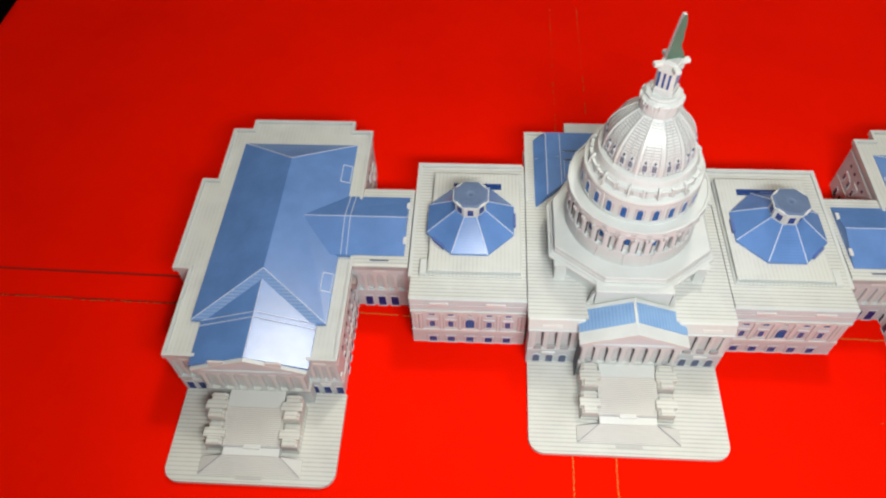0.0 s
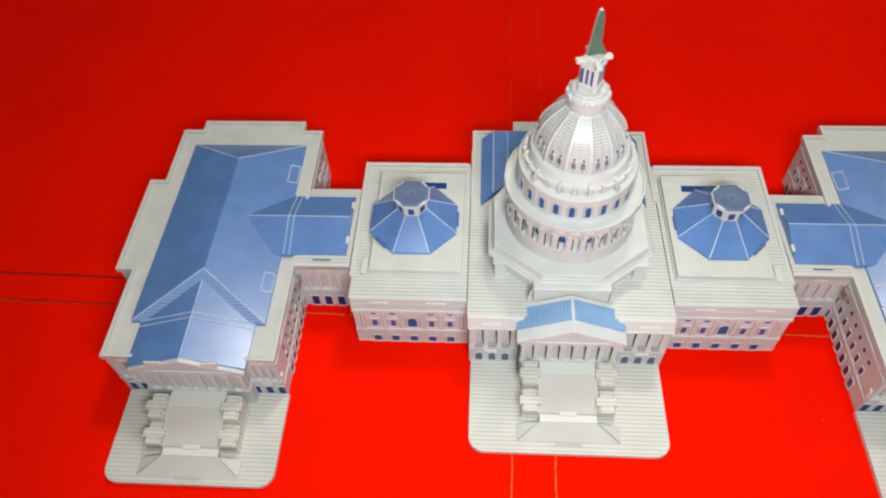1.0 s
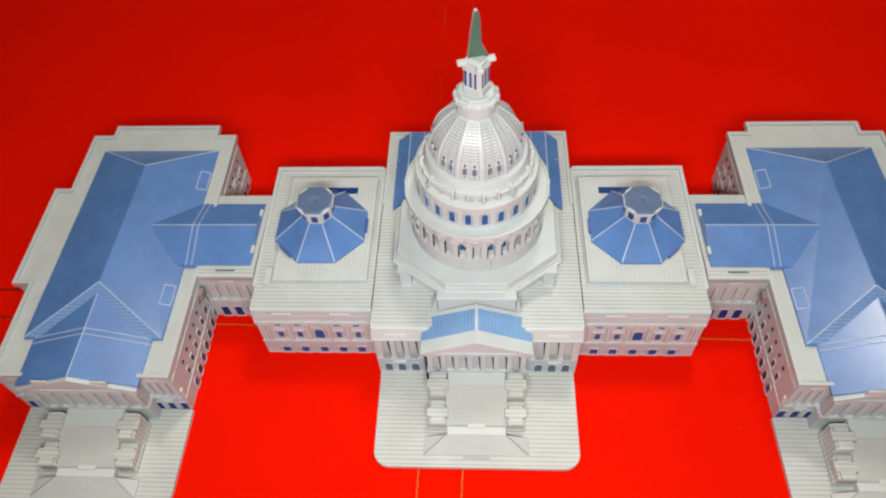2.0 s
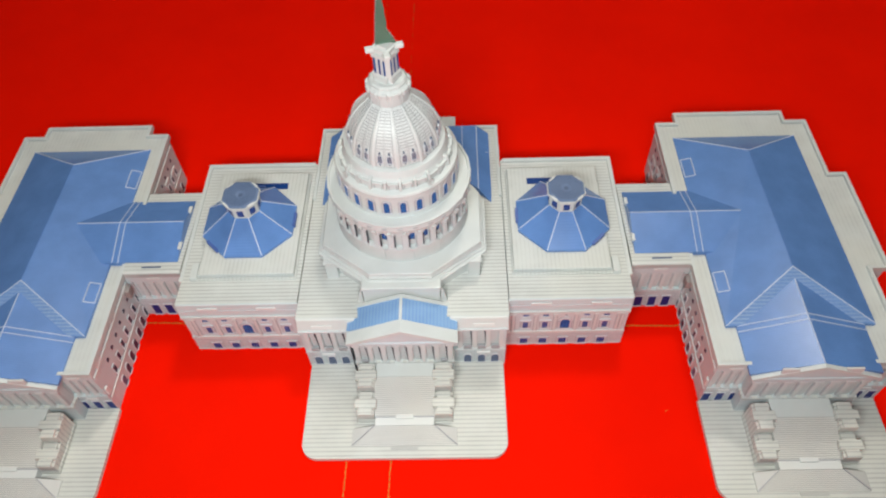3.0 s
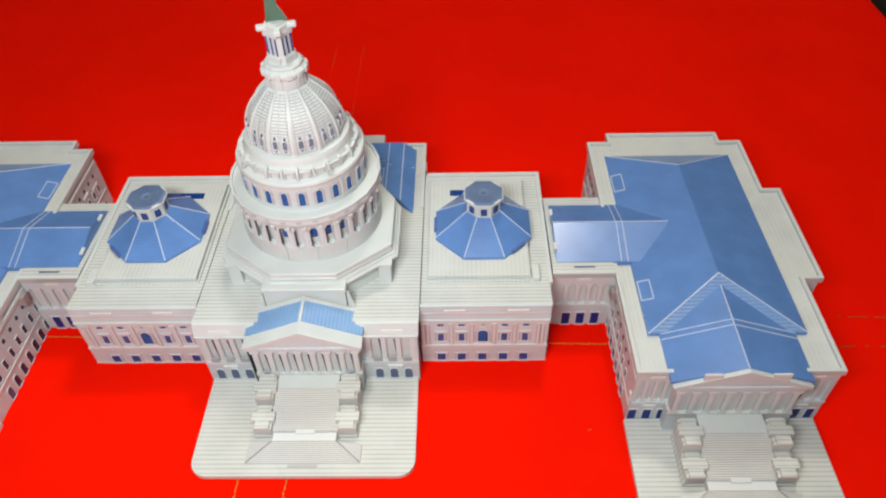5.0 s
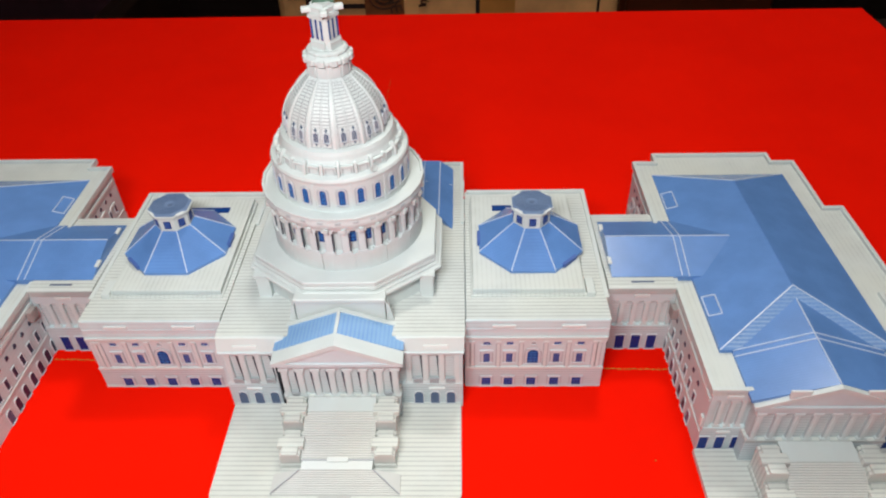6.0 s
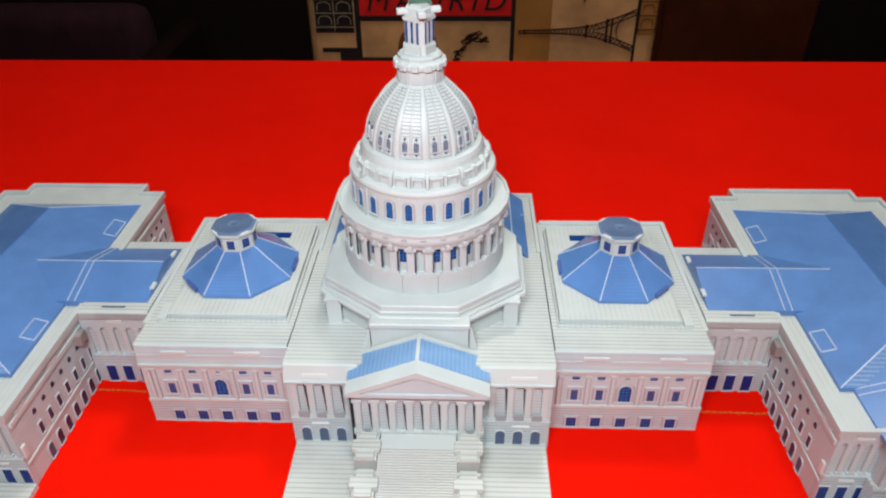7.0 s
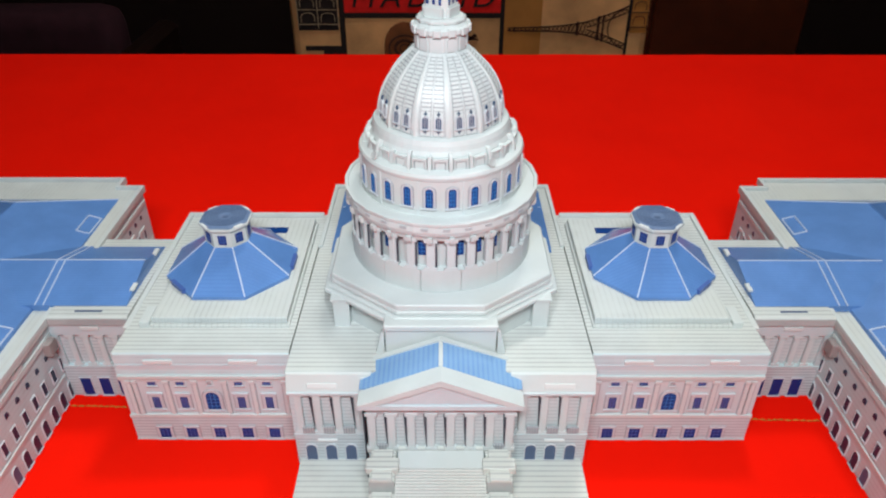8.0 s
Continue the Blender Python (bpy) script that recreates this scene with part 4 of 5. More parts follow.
    turned(bm, [(0.0366, 0.1100), (0.0366, 0.1270), (0.0369, 0.1276), (0.0370, 0.1288), (0.0364, 0.1300), (0.0335, 0.1308)], 72, 0, cy)
    up = part("upper_drum", bm, M_board, capitol, "white upper drum with a ring of blue arched windows")
    bm = bmesh.new()
    box(bm, -0.0005, 0.0005, -0.0005, 0.0004, 0.1112, 0.1268)
    pil = mesh_of("pilaster", bm, M_flute)
    for i in range(24):
        placed("arched_window", window_mesh(0.0034, 0.0090, 3, 5, True, M_royal, 0.0008), up, round_at(math.radians(15 * i + 7.5), 0.0365, 0.1195))
        if i % 2:
            placed("pilaster", pil, up, round_at(math.radians(15 * i), 0.0365, 0))
    # attic with arch blocks and scrolls
    bm = bmesh.new()
    turned(bm, [(0.0318, 0.1300), (0.0318, 0.1362), (0.0310, 0.1378), (0.0304, 0.1400), (0.0296, 0.1418), (0.0276, 0.1424)], 48, 0, cy)
    attic = part("attic_ring", bm, M_board, capitol, "white attic ring with small arches and scrolls under the dome")
    def frame_cell(u, v):
        if abs(u) > 0.0024 or v > 0.0042:
            return (0.0011, 0)
        return (0.0003, 1) if abs(u) > 0.0019 or v > 0.0036 else (0.0006, 0)
    arch = mesh_of("arch_block", relief([-0.0031, -0.0024, -0.0019, 0.0019, 0.0024, 0.0031], [0, 0.0036, 0.0042, 0.0052], frame_cell, lambda u, v, h: (u, -h, v), -0.0010), [M_board, M_dome_line])
    bm = bmesh.new()
    slab_y(bm, [(-0.0026 + 0.0028 * (1 - math.cos(t)), 0.0078 * math.sin(t) ** 0.8) for t in [math.pi * i / 12 for i in range(13)]], -0.0008, 0.0008)
    scroll = mesh_of("scroll", bm, M_board, bevel=0.0002)
    bm = bmesh.new()
    turned(bm, [(0.0001, -0.0004), (0.0017, -0.0003), (0.0021, 0.0002), (0.0017, 0.0009), (0.0009, 0.0006), (0.0001, 0.0006)], 14, 0, 0)
    curl = mesh_of("curl", bm, M_rib)
    bm = bmesh.new()
    slab_x(bm, [(-0.0016, 0), (0.0010, 0), (0.0010, 0.0064), (-0.0008, 0.0060)], -0.0008, 0.0008)
    post = mesh_of("post", bm, M_board)
    for i in range(24):
        placed("arch_block", arch, attic, round_at(math.radians(15 * i - 0.5), 0.0324, 0.1304))
        a = math.radians(15 * i + 7)
        if i % 2:
            placed("post", post, attic, round_at(a, 0.0324, 0.1304))
            continue
        placed("scroll", scroll, attic, round_at(a, 0.0322, 0.1304) @ Matrix.Rotation(math.pi / 2, 4, "Z"))
        if i % 6 == 2:
            placed("curl", curl, attic, round_at(a, 0.0350, 0.1318) @ Matrix.Rotation(math.pi / 3, 4, "X"))
    # great dome of twelve curved panels
    prof = [(0.0280, 0.1420), (0.0280, 0.1450), (0.0275, 0.1490), (0.0264, 0.1530), (0.0248, 0.1568), (0.0226, 0.1605), (0.0198, 0.1640), (0.0166, 0.1672), (0.0136, 0.1700), (0.0113, 0.1720)]
    c12 = 0.975

    def profile_at(u):
        """Radius and height along the smooth outline; u counts its rows."""
        i = max(0, min(int(u), len(prof) - 2))
        f = u - i
        p = [prof[max(0, min(len(prof) - 1, i + k))] for k in (-1, 0, 1, 2)]
        return [0.5 * (2 * b + (c - a) * f + (2 * a - 5 * b + 4 * c - d) * f * f + (3 * b - a - 3 * c + d) * f ** 3) for a, b, c, d in zip(*p)]
    bm = bmesh.new()
    turned(bm, [(r * c12, z) for r, z in [profile_at(i / 4) for i in range(4 * len(prof) - 3)]], 12, 0, cy, math.radians(7))
    dome = part("great_dome", bm, M_panelled, capitol, "white printed dome of twelve curved panels")

    def on_dome(k, u, h=0.0):
        """A place on a panel: k runs round from edge to edge (0 to 1) in panel steps, u along the outline, h outwards."""
        r, z = profile_at(u)
        r2, z2 = profile_at(min(u + 0.05, len(prof) - 1))
        r1, z1 = profile_at(max(u - 0.05, 0))
        l = math.hypot(r2 - r1, z2 - z1)
        out, up = (z2 - z1) / l, -(r2 - r1) / l
        r, z = r * c12, z + up * h
        n, f = int(math.floor(k)), k - math.floor(k)
        a, b = math.radians(7 + 30 * n), math.radians(37 + 30 * n)
        m = (a + b) / 2 if abs(f - 0.5) < 0.499 else a if f < 0.5 else b
        return (r * (math.sin(a) * (1 - f) + math.sin(b) * f) + out * h * math.sin(m), cy - r * (math.cos(a) * (1 - f) + math.cos(b) * f) - out * h * math.cos(m), z)
    last = len(prof) - 1.05
    rows, pitch = 14, 0.405
    cells = [3.05 + pitch * i for i in range(rows)]

    def column_cell(u, v):
        if u in edges or v < 0.42:
            return (0.0002, 1)
        if v < 2.98:
            return (0.00022, 0)
        return (0.0002, 1) if (v - 3.05) % pitch > pitch * 0.70 or v < 3.05 else (0.00038, 0)

    def rib_cell(u, v):
        d = abs(u - round(u))
        return (0.0007, 0) if d < 0.035 else (0.00025, 0) if d < 0.098 else (0.00015, 1)
    up_rows = [0.3, 0.42, 1.0, 1.5, 2.0, 2.5, 2.98, 3.05] + cells[1:] + [c + pitch * 0.70 for c in cells]
    rib_rows = [last * i / 32 for i in range(33)]
    if "ornament" not in WINDOWS:
        WINDOWS["ornament"] = mesh_of("ornament", relief([-0.0007, -0.00016, 0.00016, 0.0007], [-0.0009, -0.00016, 0.00016, 0.0009],
                                      lambda u, v: (0.0004, 0) if abs(u) < 0.00016 or abs(v) < 0.00016 else None, lambda u, v, h: (u, -h, v), -0.0004), M_oval)
    for i in range(12):
        part("rib", relief([i + k for k in (-0.112, -0.098, -0.035, 0.0, 0.035, 0.098, 0.112)], rib_rows, rib_cell, on_dome, -0.0004), [M_panelled, M_dome_line], dome)
        m = math.radians(22 + 30 * i)
        for lo, hi in ((0.135, 0.475), (0.525, 0.865)):
            us = [i + k for k in (lo, lo + 0.02, (lo + hi) / 2, hi - 0.02, hi)]
            edges = ((us[0] + us[1]) / 2, (us[3] + us[4]) / 2)
            part("panel_print", relief(us, up_rows, column_cell, on_dome, -0.0003), [M_panelled, M_dome_line], dome)
            x, y, z = on_dome(i + (lo + hi) / 2, 1.85, 0.0002)
            place = Matrix.Translation((x, y, z)) @ Matrix.Rotation(m, 4, "Z") @ Matrix.Rotation(-0.12, 4, "X")
            placed("dome_window", window_mesh(0.0023, 0.0048, 3, 1, True, M_oval, 0.0005), dome, place)
            for dz in (0.0038, -0.0036):
                placed("ornament", WINDOWS["ornament"], dome, place @ Matrix.Translation((0, 0, dz)))
    # crown
    bm = bmesh.new()
    turned(bm, [(0.0110, 0.1710), (0.0110, 0.1782), (0.0116, 0.1788), (0.0122, 0.1796), (0.0122, 0.1812), (0.0112, 0.1822), (0.0095, 0.1834)], 12, 0, cy, math.radians(7))
    crown = part("dome_crown", bm, M_board, capitol, "white scalloped collar above the dome")
    bm = bmesh.new()
    box(bm, -0.0017, 0.0017, -0.0007, 0.0010, -0.0020, 0.0014)
    merlon = mesh_of("merlon", bm, M_board, bevel=0.0004)
    bm = bmesh.new()
    box(bm, -0.0016, 0.0016, -0.0004, 0.0004, -0.0026, 0.0026)
    plate = mesh_of("collar_panel", bm, M_board)
    for i in range(12):
        placed("merlon", merlon, crown, round_at(math.radians(22 + 30 * i), 0.0118, 0.1806))
        placed("collar_panel", plate, crown, round_at(math.radians(22 + 30 * i), 0.0107, 0.1752))
    # lantern: a square tower with cut corners, one corner to the front, under two crossed boards
    turn = math.radians(13)
    d, cut = 0.0080, 0.0014
    pts = []
    for i in range(4):
        a = turn + math.pi / 2 * i
        for k in (-1, 1):
            pts.append(((d - cut) * math.sin(a) + k * cut * math.cos(a), cy - (d - cut) * math.cos(a) + k * cut * math.sin(a)))
    bm = bmesh.new()
    prism(bm, pts, 0.1832, 0.2024)
    lan = part("lantern", bm, M_board, capitol, "white square lantern tower with dark blue slits")
    bm = bmesh.new()
    turned(bm, [(0.0104, 0.1832), (0.0104, 0.1842), (0.0094, 0.1850)], 12, 0, cy, math.radians(7))
    part("lantern_foot", bm, M_board, lan)
    bm = bmesh.new()
    box(bm, -0.0043, 0.0043, -0.0011, 0.0010, -0.0024, 0.0022)
    box(bm, -0.0040, 0.0040, -0.0006, 0.0010, 0.0022, 0.0028)
    sill = mesh_of("sill_block", bm, M_board, bevel=0.0003)
    bm = bmesh.new()
    box(bm, -0.0046, 0.0046, -0.0006, 0.0006, -0.0008, 0.0008)
    lintel = mesh_of("lintel", bm, M_board)
    face = (d - cut / 2) * math.cos(math.pi / 4) + 0.0002
    for i in range(4):
        a = turn + math.pi / 4 + math.pi / 2 * i
        placed("sill_block", sill, lan, round_at(a, face, 0.1868))
        placed("lintel", lintel, lan, round_at(a, face, 0.2008))
        for off in (-0.0030, 0.0, 0.0030):
            placed("slit", window_mesh(0.0013, 0.0096, 1, 6, False, M_royal if off else M_navy, 0.0), lan, round_at(a, face, 0.1948) @ Matrix.Translation((off, 0, 0)))
        bm = bmesh.new()
        slab_y(bm, [(-0.0016, -0.0013), (0.0016, -0.0013), (0.0020, -0.0004), (0.0017, 0.0013), (-0.0017, 0.0013), (-0.0020, -0.0004)], -0.0100, 0.0002)
        placed("cross_arm", mesh_of("cross_arm", bm, M_board, bevel=0.0004), lan, round_at(turn + math.pi / 2 * i, 0.0, 0.2036))
    bm = bmesh.new()
    turned(bm, [(0.0072, 0.2024), (0.0072, 0.2048), (0.0058, 0.2052), (0.0052, 0.2068)], 4, 0, cy, turn)
    part("lantern_top", bm, M_board, lan)
    # finial figure: a flat green cut-out with pale edges, fuller at the foot of one side
    left = [(0.0046, 0.2062), (0.0040, 0.2110), (0.0034, 0.2160), (0.0029, 0.2210), (0.0022, 0.2262), (0.0017, 0.2304), (0.0009, 0.2334)]
    right = [(0.0062, 0.2062), (0.0050, 0.2092), (0.0034, 0.2122), (0.0022, 0.2150), (0.0025, 0.2190), (0.0019, 0.2232), (0.0020, 0.2272), (0.0014, 0.2312), (0.0006, 0.2336)]
    bm = bmesh.new()
    slab_y(bm, [(-x, z) for x, z in left] + [(x, z) for x, z in right[::-1]], -0.0012, 0.0012)
    for f in bm.faces:
        f.material_index = 0 if len(f.verts) > 4 else 1
    placed("finial", mesh_of("finial", bm, [M_green, M_board]), lan, round_at(turn, 0.0, 0.0), "flat green finial cut-out with pale edges")


centre()
for side in (-1, 1):
    side_block(side)
    link(side)
    wing(side)
rotunda()


# ---- table and cloth ----
def table():
    top = tagged(new("table"), "rectangular dining table hidden under a red cloth", "table")
    bm = bmesh.new()
    box(bm, -0.604, 0.532, -0.80, 0.563, -0.035, -0.004)
    part("tabletop", bm, M_wood, top, bevel=0.003)
    for x in (-0.53, 0.46):
        for y in (-0.73, 0.485):
            bm = bmesh.new()
            box(bm, x - 0.03, x + 0.03, y - 0.03, y + 0.03, -0.75, -0.035)
            part("leg", bm, M_wood, top, bevel=0.003)


def tablecloth():
    """One sheet with rounded edges that hangs down all round, with slight waves."""
    hx, hr, y0, y1, r, drop = -0.612, 0.543, -0.81, 0.574, 0.010, 0.22

    def prof(u, lo, hi):
        """Along the sheet: flat, a quarter turn, a hanging skirt."""
        if u < lo:
            d = lo - u
            a = min(d / r, math.pi / 2)
            return lo - r * math.sin(a) , -r * (1 - math.cos(a)) - max(0, d - r * math.pi / 2)
        if u > hi:
            d = u - hi
            a = min(d / r, math.pi / 2)
            return hi + r * math.sin(a), -r * (1 - math.cos(a)) - max(0, d - r * math.pi / 2)
        return u, 0.0
    steps = [0.004 * i for i in range(1, 5)] + [0.05, 0.10, 0.15, drop]
    us = sorted([hx - s for s in steps] + [hr + s for s in steps] + list(np.linspace(hx, hr, 190)))
    vs = sorted([y0 - s for s in steps] + [y1 + s for s in steps] + list(np.linspace(y0, y1, 240)))
    verts, faces = [], []
    for v in vs:
        for u in us:
            x, zx = prof(u, hx, hr)
            y, zy = prof(v, y0, y1)
            h = 0.0
            if zx == 0 and zy == 0:
                far = max(0.0, min(1.0, (math.hypot(x / 0.34, (y - 0.03) / 0.18) - 1.0) * 1.5))
                h = far * 0.0012 * (noise.noise((x * 7, y * 5, 0.3)) + 0.5 * noise.noise((x * 17, y * 11, 2.0)))
            wave = 0.006 * math.sin(x * 40) * min(1, -zy * 8) if zy < -0.01 else 0.0
            verts.append((x, y + wave, min(zx, zy) - 0.0004 + h if zx * zy == 0 else min(zx, zy)))
    n = len(us)
    for j in range(len(vs) - 1):
        for i in range(n - 1):
            faces.append((j * n + i, j * n + i + 1, (j + 1) * n + i + 1, (j + 1) * n + i))
    me = bpy.data.meshes.new("tablecloth")
    me.from_pydata(verts, [], faces)
    me.materials.append(M_cloth)
    me.shade_smooth()
    ob = tagged(new("tablecloth", me), "bright red cotton cloth with ochre stitched seams", "tablecloth")
    # stitched seam lines
    rng = random.Random(4)

    def seam(p, q, colour, keep=1.0):
        bm = bmesh.new()
        p, q = Vector((*p, 0)), Vector((*q, 0))
        length, d = (q - p).length, (q - p).normalized()
        nrm, s = Vector((-d.y, d.x, 0)), 0.0
        drift = 0.0
        while s < length:
            l = rng.uniform(0.0026, 0.0042)
            drift = 0.8 * drift + rng.uniform(-0.0003, 0.0003)
            if rng.random() < keep:
                a = p + d * s + nrm * drift
                b = p + d * (s + l * 0.86) + nrm * (drift + rng.uniform(-0.0003, 0.0003))
                w, z = nrm * 0.00034, Vector((0, 0, 1))
                m = (a + b) / 2
                solid(bm, [a - w, a + w, m - w + z * 0.0006, m + w + z * 0.0006, b - w, b + w], [(0, 1, 3, 2), (2, 3, 5, 4), (0, 2, 4), (1, 5, 3)])
            s += l
        tagged(part("stitching", bm, colour, ob, "irregular ochre thread stitches"), kind="stuff")

    def crease(p, q, w):
        # a flat dark red strip stands in for the shadow along the crease
        bm = bmesh.new()
        strip(bm, (*p, 0.0), (*q, 0.0), w, 0.00025)
        part("seam", bm, M_seam, ob, "dark red strip painted as the shadow of a pressed seam")
    for off in (0.0, 0.0245):
        y = lambda x: 0.0163 - 0.0233 * x + off
        if off == 0.0:
            seam((-0.60, y(-0.60)), (-0.25, y(-0.25)), M_dull_thread, 0.85)
        seam((-0.25, y(-0.25)), (0.33, y(0.33)), M_thread, 0.95)
        seam((0.33, y(0.33)), (0.53, y(0.53)), M_dull_thread, 0.6)
        crease((-0.60, y(-0.60) + 0.0008), (-0.20, y(-0.20) + 0.0008), 0.0011 if off == 0.0 else 0.0016)
    for off in (0.0, 0.0280):
        x = lambda y: -0.0360 + 0.006 * y + off
        seam((x(-0.80), -0.80), (x(-0.08), -0.08), M_thread, 0.95)
        seam((x(0.16), 0.16), (x(0.40), 0.40), M_dull_thread, 0.6)
    for x, y, a in ((0.1671, -0.0513, 0.35),):
        bm = bmesh.new()
        d = Vector((math.cos(a), math.sin(a), 0)) * 0.0009
        w = Vector((-d.y, d.x, 0)) * 0.18
        p = Vector((x, y, 0.0))
        solid(bm, [p - d - w, p - d + w, p - w + Vector((0, 0, 0.0006)), p + w + Vector((0, 0, 0.0006)), p + d - w, p + d + w], [(0, 1, 3, 2), (2, 3, 5, 4), (0, 2, 4), (1, 5, 3)])
        part("loose_thread", bm, M_thread, ob, "short loose ochre thread end")
    return ob


table()
tablecloth()


# ---- the dim room ----
def room():
    def slab(name, x0, x1, y0, y1, z0, z1, mat, label):
        bm = bmesh.new()
        box(bm, x0, x1, y0, y1, z0, z1)
        tagged(part(name, bm, mat, None, label), kind="structure")
    slab("floor", -2.2, 2.2, -2.2, 2.4, -0.80, -0.75, M_floor, "dark floor of the dim room")
    slab("wall_north", -2.2, 2.2, 2.4, 2.5, -0.75, 1.85, M_plaster, "plain wall with the darkness of the unlit room put into its colour")
    slab("wall_south", -2.2, 2.2, -2.3, -2.2, -0.75, 1.85, M_paint, "unseen plain wall, white to bounce fill light")
    slab("wall_west", -2.3, -2.2, -2.3, 2.5, -0.75, 1.85, M_plaster, "plain wall with the darkness of the unlit room put into its colour")
    slab("wall_east", 2.2, 2.3, -2.3, 2.5, -0.75, 1.85, M_plaster, "plain wall with the darkness of the unlit room put into its colour")
    slab("ceiling", -2.3, 2.3, -2.3, 2.5, 1.85, 1.95, M_paint, "unseen plain ceiling of the dim room, white to bounce fill light")


def printed_chair():
    """A chair behind the table whose back is covered with cloth printed in picture fields."""
    y = 0.950
    chair = tagged(new("upholstered_chair"), "wide chair with beige, black and red printed cloth cover", "chair")

    def cushion(name, x0, x1, y0, y1, z0, z1, mat, r):
        bm = bmesh.new()
        box(bm, x0, x1, y0, y1, z0, z1)
        bmesh.ops.bevel(bm, geom=list(bm.edges), offset=r, segments=4, profile=0.6, affect="EDGES")
        return part(name, bm, mat, chair, smooth=False)
    back = cushion("backrest", -0.252, 0.342, y, y + 0.11, -0.36, 0.20, M_beige, 0.022)
    cushion("seat", -0.252, 0.342, y - 0.06, y + 0.50, -0.40, -0.30, M_beige, 0.02)
    for x in (-0.22, 0.31):
        for yy in (y - 0.02, y + 0.46):
            bm = bmesh.new()
            box(bm, x - 0.022, x + 0.022, yy - 0.022, yy + 0.022, -0.75, -0.39)
            part("leg", bm, M_wood, chair)

    def field(name, x0, x1, z0, z1, mat, lift=0.0012, label=""):
        bm = bmesh.new()
        box(bm, x0, x1, y - lift, y + 0.004, z0, z1)
        return part(name, bm, mat, back, label)

    def ink(name, pts, mat, lift=0.0022):
        """A flat drawn shape in the plane of the back."""
        bm = bmesh.new()
        slab_y(bm, pts, y - lift, y)
        return part(name, bm, mat, back)

    def stroke(bm, a, b, w):
        (ax, az), (bx, bz) = a, b
        l = math.hypot(bx - ax, bz - az)
        nx, nz = -(bz - az) / l * w / 2, (bx - ax) / l * w / 2
        slab_y(bm, [(ax - nx, az - nz), (bx - nx, bz - nz), (bx + nx, bz + nz), (ax + nx, az + nz)], y - 0.0022, y)
    # black bands between the fields
    field("band", -0.1700, -0.1610, -0.34, 0.17, M_black)
    field("band", 0.0940, 0.1010, -0.34, 0.17, M_black)
    field("band", 0.3030, 0.3075, -0.34, 0.17, M_black)
    field("band", -0.1610, 0.0940, -0.0620, -0.0530, M_black)
    field("band", -0.1610, 0.1700, -0.0050, 0.0020, M_black)
    field("band", -0.2300, -0.1700, -0.1160, -0.1080, M_black)
    field("band", -0.1610, -0.0650, -0.1330, -0.1250, M_black)
    field("dark_field", -0.2000, -0.1700, -0.20, -0.1160, M_black)
    field("red_banner", -0.1610, 0.0940, -0.0530, -0.0050, M_banner, 0.0012, "red band with black lettering")
    field("ochre_field", 0.1010, 0.1620, -0.34, -0.0050, M_ochre)
    # lettering
    for word, x, z, size, turn in (("MADRID", -0.0340, -0.0290, 0.0500, 0), ("CIE", -0.0480, -0.1200, 0.0300, -78)):
        text = bpy.data.curves.new("lettering", "FONT")
        text.body, text.size, text.align_x, text.align_y, text.shear, text.extrude = word, size, "CENTER", "CENTER", 0.25 if turn == 0 else 0, 0.0003
        text.space_character = 1.35 if turn == 0 else 1.0
        tmp = bpy.data.objects.new("lettering", text)
        me = bpy.data.meshes.new_from_object(tmp)
        bpy.data.objects.remove(tmp)
        me.materials.append(M_black if turn == 0 else M_ink)
        ob = new("lettering", me)
        ob.parent = back
        ob.matrix_basis = pose(x, y - 0.0022, z, 90, 0, 0) @ pose(0, 0, 0, 0, 0, turn)
    # ring stamp on a brown ground, and dark sketch
    ink("stamp_ground", [(-0.098, -0.340), (-0.030, -0.340), (-0.030, -0.110)] + [(-0.064 + 0.034 * math.cos(a), -0.108 + 0.040 * math.sin(a)) for a in [math.pi * i / 12 for i in range(13)]] + [(-0.098, -0.110)], M_umber, 0.0016)
    bm = bmesh.new()
    for r, w in ((0.026, 0.0030), (0.016, 0.0050), (0.008, 0.0020)):
        for i in range(20):
            a, b = 2 * math.pi * i / 20, 2 * math.pi * (i + 1) / 20
            stroke(bm, (-0.064 + r * math.cos(a), -0.112 + r * 0.85 * math.sin(a)), (-0.064 + r * math.cos(b), -0.112 + r * 0.85 * math.sin(b)), w)
    part("stamp", bm, M_ink, back)
    rng = random.Random(11)
    bm = bmesh.new()
    for i in range(46):
        t = rng.random()
        x, z = -0.005 + 0.055 * t, -0.123 + 0.036 * math.sin(t * 2.4) + rng.uniform(-0.010, 0.004)
        stroke(bm, (x, z), (x + rng.uniform(0.004, 0.014), z + rng.uniform(-0.004, 0.008)), rng.uniform(0.001, 0.0032))
    part("sketch", bm, M_ink, back)
    # arcaded tower print on both side strips
    for x0, x1, zb in ((-0.2380, -0.1720, -0.0820), (0.3080, 0.3360, -0.0860)):
        left = x0 < 0
        field("dark_field" if left else "ochre_field", x0, x1, zb, 0.17, M_black if left else M_ochre)
        bm = bmesh.new()
        w, n = x1 - x0, 2 if x1 - x0 > 0.03 else 1
        for row in range(9):
            z = zb + 0.014 + row * 0.0235
            stroke(bm, (x0, z - 0.004), (x1, z - 0.004), 0.0014)
            for k in range(n):
                cx, h = x0 + w * (k + 0.5) / n, w * 0.34 / n
                pts = [(cx - h, z)] + [(cx + h * math.cos(a), z + 0.008 + h * 0.6 * math.sin(a)) for a in [math.pi * (1 - i / 6) for i in range(7)]] + [(cx + h, z)]
                for a, b in zip(pts, pts[1:]):
                    stroke(bm, a, b, 0.0011)
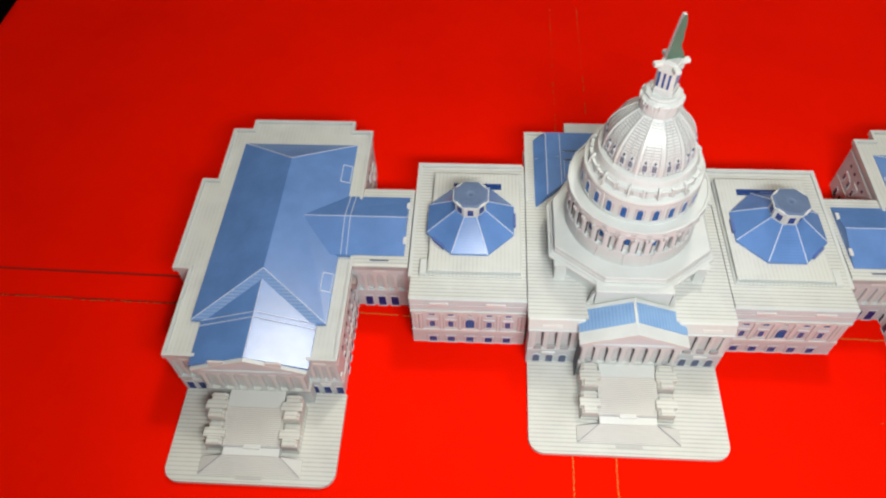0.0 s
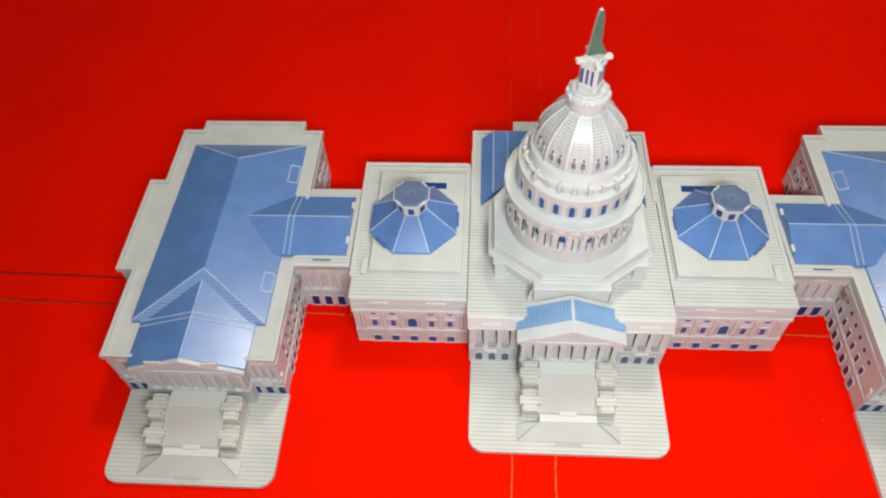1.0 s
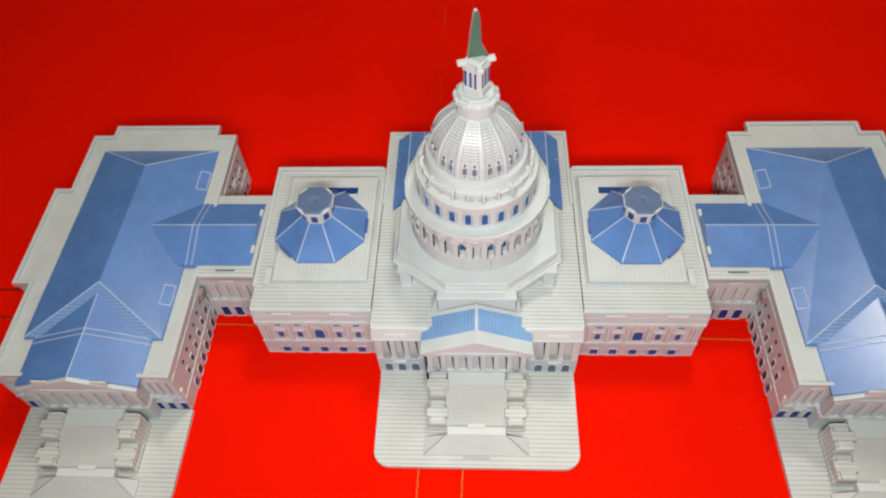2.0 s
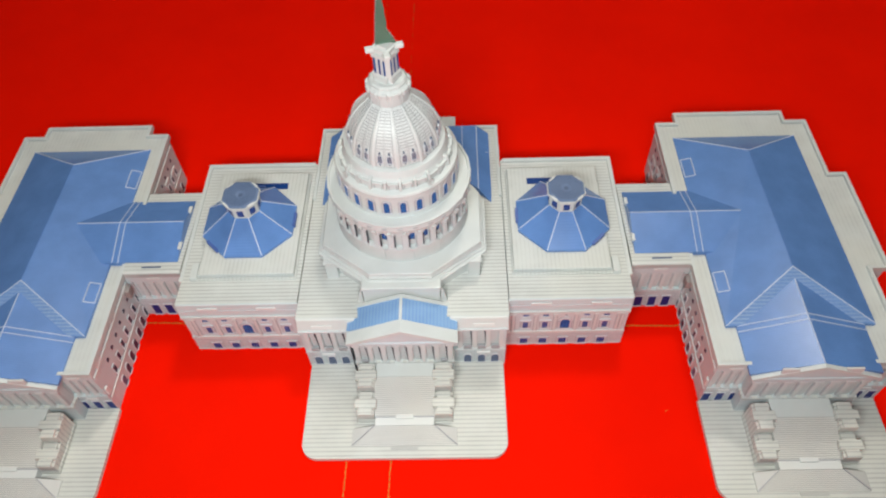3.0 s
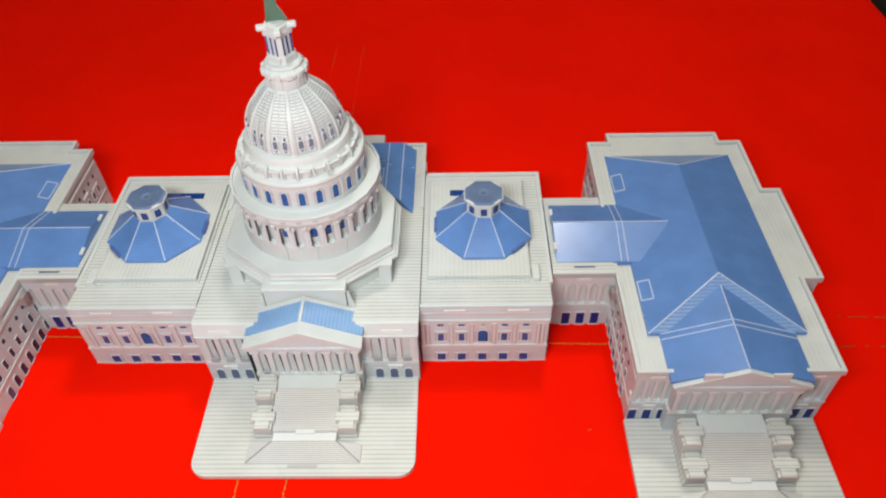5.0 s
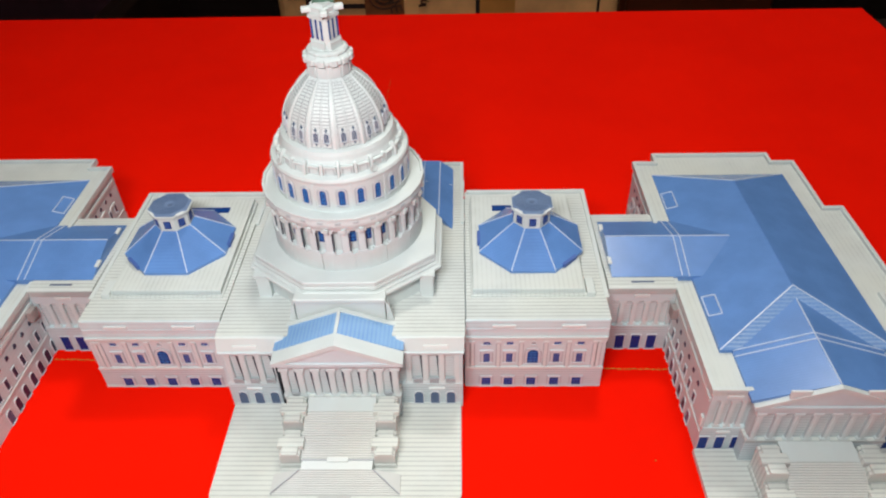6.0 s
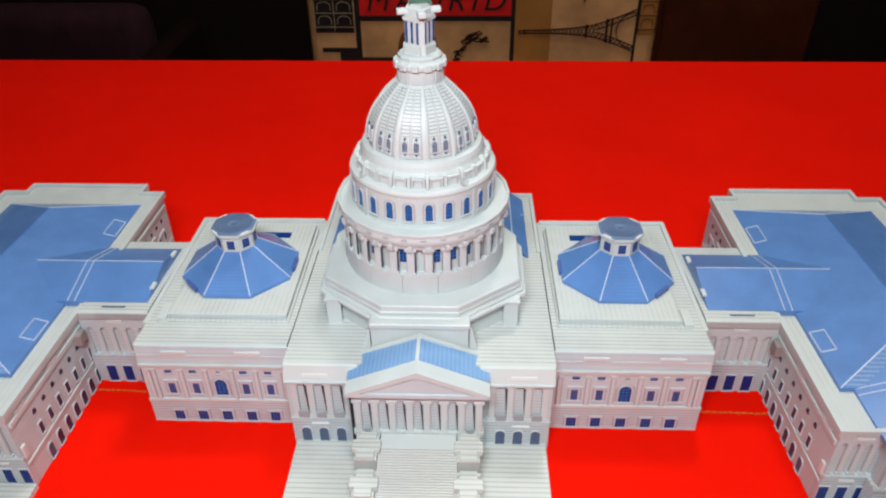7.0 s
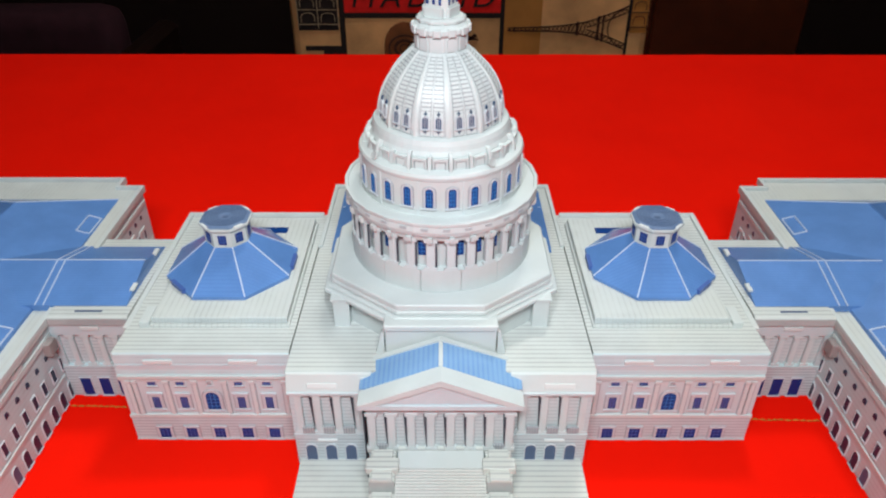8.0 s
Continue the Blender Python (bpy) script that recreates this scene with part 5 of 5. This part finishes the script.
        for k in range(n + 1):
            stroke(bm, (x0 + w * k / n, zb + 0.004), (x0 + w * k / n, 0.16), 0.0013)
        part("arcade_print", bm, M_line if left else M_ink, back)
    # lattice tower lying on its side: x runs from tip to feet
    def half_w(x):
        t = (x - 0.107) / 0.196
        return 0.0022 + 0.0045 * t + 0.040 * max(0, t - 0.30) ** 2.0 + 0.030 * max(0, t - 0.62) ** 1.2
    zc = lambda x: -0.0800 + 0.012 * (x - 0.107)
    bm = bmesh.new()
    xs = [0.107 + 0.196 * i / 30 for i in range(31)]
    for a, b in zip(xs, xs[1:]):
        for s in (-1, 1):
            stroke(bm, (a, zc(a) + s * half_w(a)), (b, zc(b) + s * half_w(b)), 0.0018)
            if half_w(a) > 0.011:
                stroke(bm, (a, zc(a) + s * (half_w(a) - 0.009)), (b, zc(b) + s * (half_w(b) - 0.0095)), 0.0014)
                stroke(bm, (a, zc(a) + s * half_w(a)), (b, zc(b) + s * (half_w(b) - 0.009)), 0.0010)
            else:
                stroke(bm, (a, zc(a) + s * half_w(a)), (b, zc(b) - s * half_w(b)), 0.0009)
    for x, w, o in ((0.118, 0.0030, 0.002), (0.2220, 0.0040, 0.003), (0.2560, 0.0040, 0.003), (0.2640, 0.0030, 0.002)):
        stroke(bm, (x, zc(x) - half_w(x) - o), (x, zc(x) + half_w(x) + o), w)
    for i in range(12):
        a, b = math.pi * (0.5 + i / 12.0), math.pi * (0.5 + (i + 1) / 12.0)
        stroke(bm, (0.302 + 0.030 * math.cos(a), zc(0.3) + 0.030 * math.sin(a)), (0.302 + 0.030 * math.cos(b), zc(0.3) + 0.030 * math.sin(b)), 0.0016)
    part("tower_print", bm, M_ink, back, "brown lattice tower drawing")
    bm = bmesh.new()
    slab_y(bm, [(0.2080, -0.0050), (0.2200, -0.0050), (0.2150, -0.0330)], y - 0.0020, y)
    part("spire_print", bm, M_ink, back)


M_beige = plain("beige_printed_cloth", (0.90, 0.47, 0.19, 1), 0.9, 11.0, 0.5, 0.3)
M_ochre = plain("ochre_printed_cloth", (0.56, 0.23, 0.05, 1), 0.9, 9.0, 0.4, 0.3)
M_umber = plain("umber_printed_cloth", (0.26, 0.085, 0.028, 1), 0.9, 30.0, 0.4, 0.3)
M_black = plain("black_printed_cloth", (0.025, 0.016, 0.014, 1), 0.9, 60.0, 0.4, 0.2)
M_ink = plain("brown_ink_print", (0.085, 0.034, 0.02, 1), 0.9, 90.0, 0.5, 0.2)
M_line = plain("pale_line_print", (0.44, 0.31, 0.19, 1), 0.9, 90.0, 0.5, 0.2)
M_banner = plain("red_printed_cloth", (0.86, 0.016, 0.012, 1), 0.9, 40.0, 0.3, 0.2)
M_redwood = plain("red_brown_wood", (0.075, 0.013, 0.003, 1), 0.45, 14.0, 0.4, 0.1)
M_violet = plain("dull_violet_cloth", (0.040, 0.010, 0.017, 1), 0.9, 25.0, 0.4, 0.3)


def cabinet():
    """The side of a brown cabinet beyond the chair."""
    ob = tagged(new("cabinet"), "plain dark red-brown wooden cabinet in the shade", "cabinet")
    x0, x1, y0, y1, z0, z1 = 0.38, 0.68, 1.10, 1.55, -0.75, 0.45
    block("body", (x0, x1, y0 + 0.02, y1, z0 + 0.06, z1), M_redwood, ob, 1, 0.003)
    block("door", (x0 + 0.01, x1 - 0.01, y0, y0 + 0.02, z0 + 0.08, z1 - 0.02), M_redwood, ob, 1, 0.003)
    block("plinth", (x0 + 0.02, x1 - 0.02, y0 + 0.04, y1, z0, z0 + 0.06), M_wood, ob)
    block("top", (x0 - 0.01, x1 + 0.01, y0 - 0.01, y1, z1, z1 + 0.02), M_redwood, ob, 1, 0.003)


def armchair():
    """A low dark chair with a violet cushion in the shade."""
    ob = tagged(new("armchair"), "dark armchair with a dull violet back cushion in shade", "armchair")
    x0, x1, y = -1.24, -0.80, 1.20
    block("frame", (x0 - 0.05, x1 + 0.05, y, y + 0.55, -0.66, -0.42), M_wood, ob, 1, 0.01)
    bm = bmesh.new()
    box(bm, x0, x1, y + 0.30, y + 0.42, -0.42, -0.20)
    bmesh.ops.bevel(bm, geom=list(bm.edges), offset=0.05, segments=6, profile=0.55, affect="EDGES")
    part("back_cushion", bm, M_violet, ob, "dull violet cushion", smooth=True)
    for a, b in ((x0 - 0.09, x0 - 0.03), (x1 + 0.03, x1 + 0.09)):
        block("armrest", (a, b, y, y + 0.50, -0.66, -0.27), M_wood, ob, 1, 0.015)
    for x in (x0 - 0.04, x1 + 0.04):
        for yy in (y + 0.04, y + 0.50):
            block("foot", (x - 0.02, x + 0.02, yy - 0.02, yy + 0.02, -0.75, -0.66), M_wood, ob)


printed_chair()
cabinet()
armchair()


room()
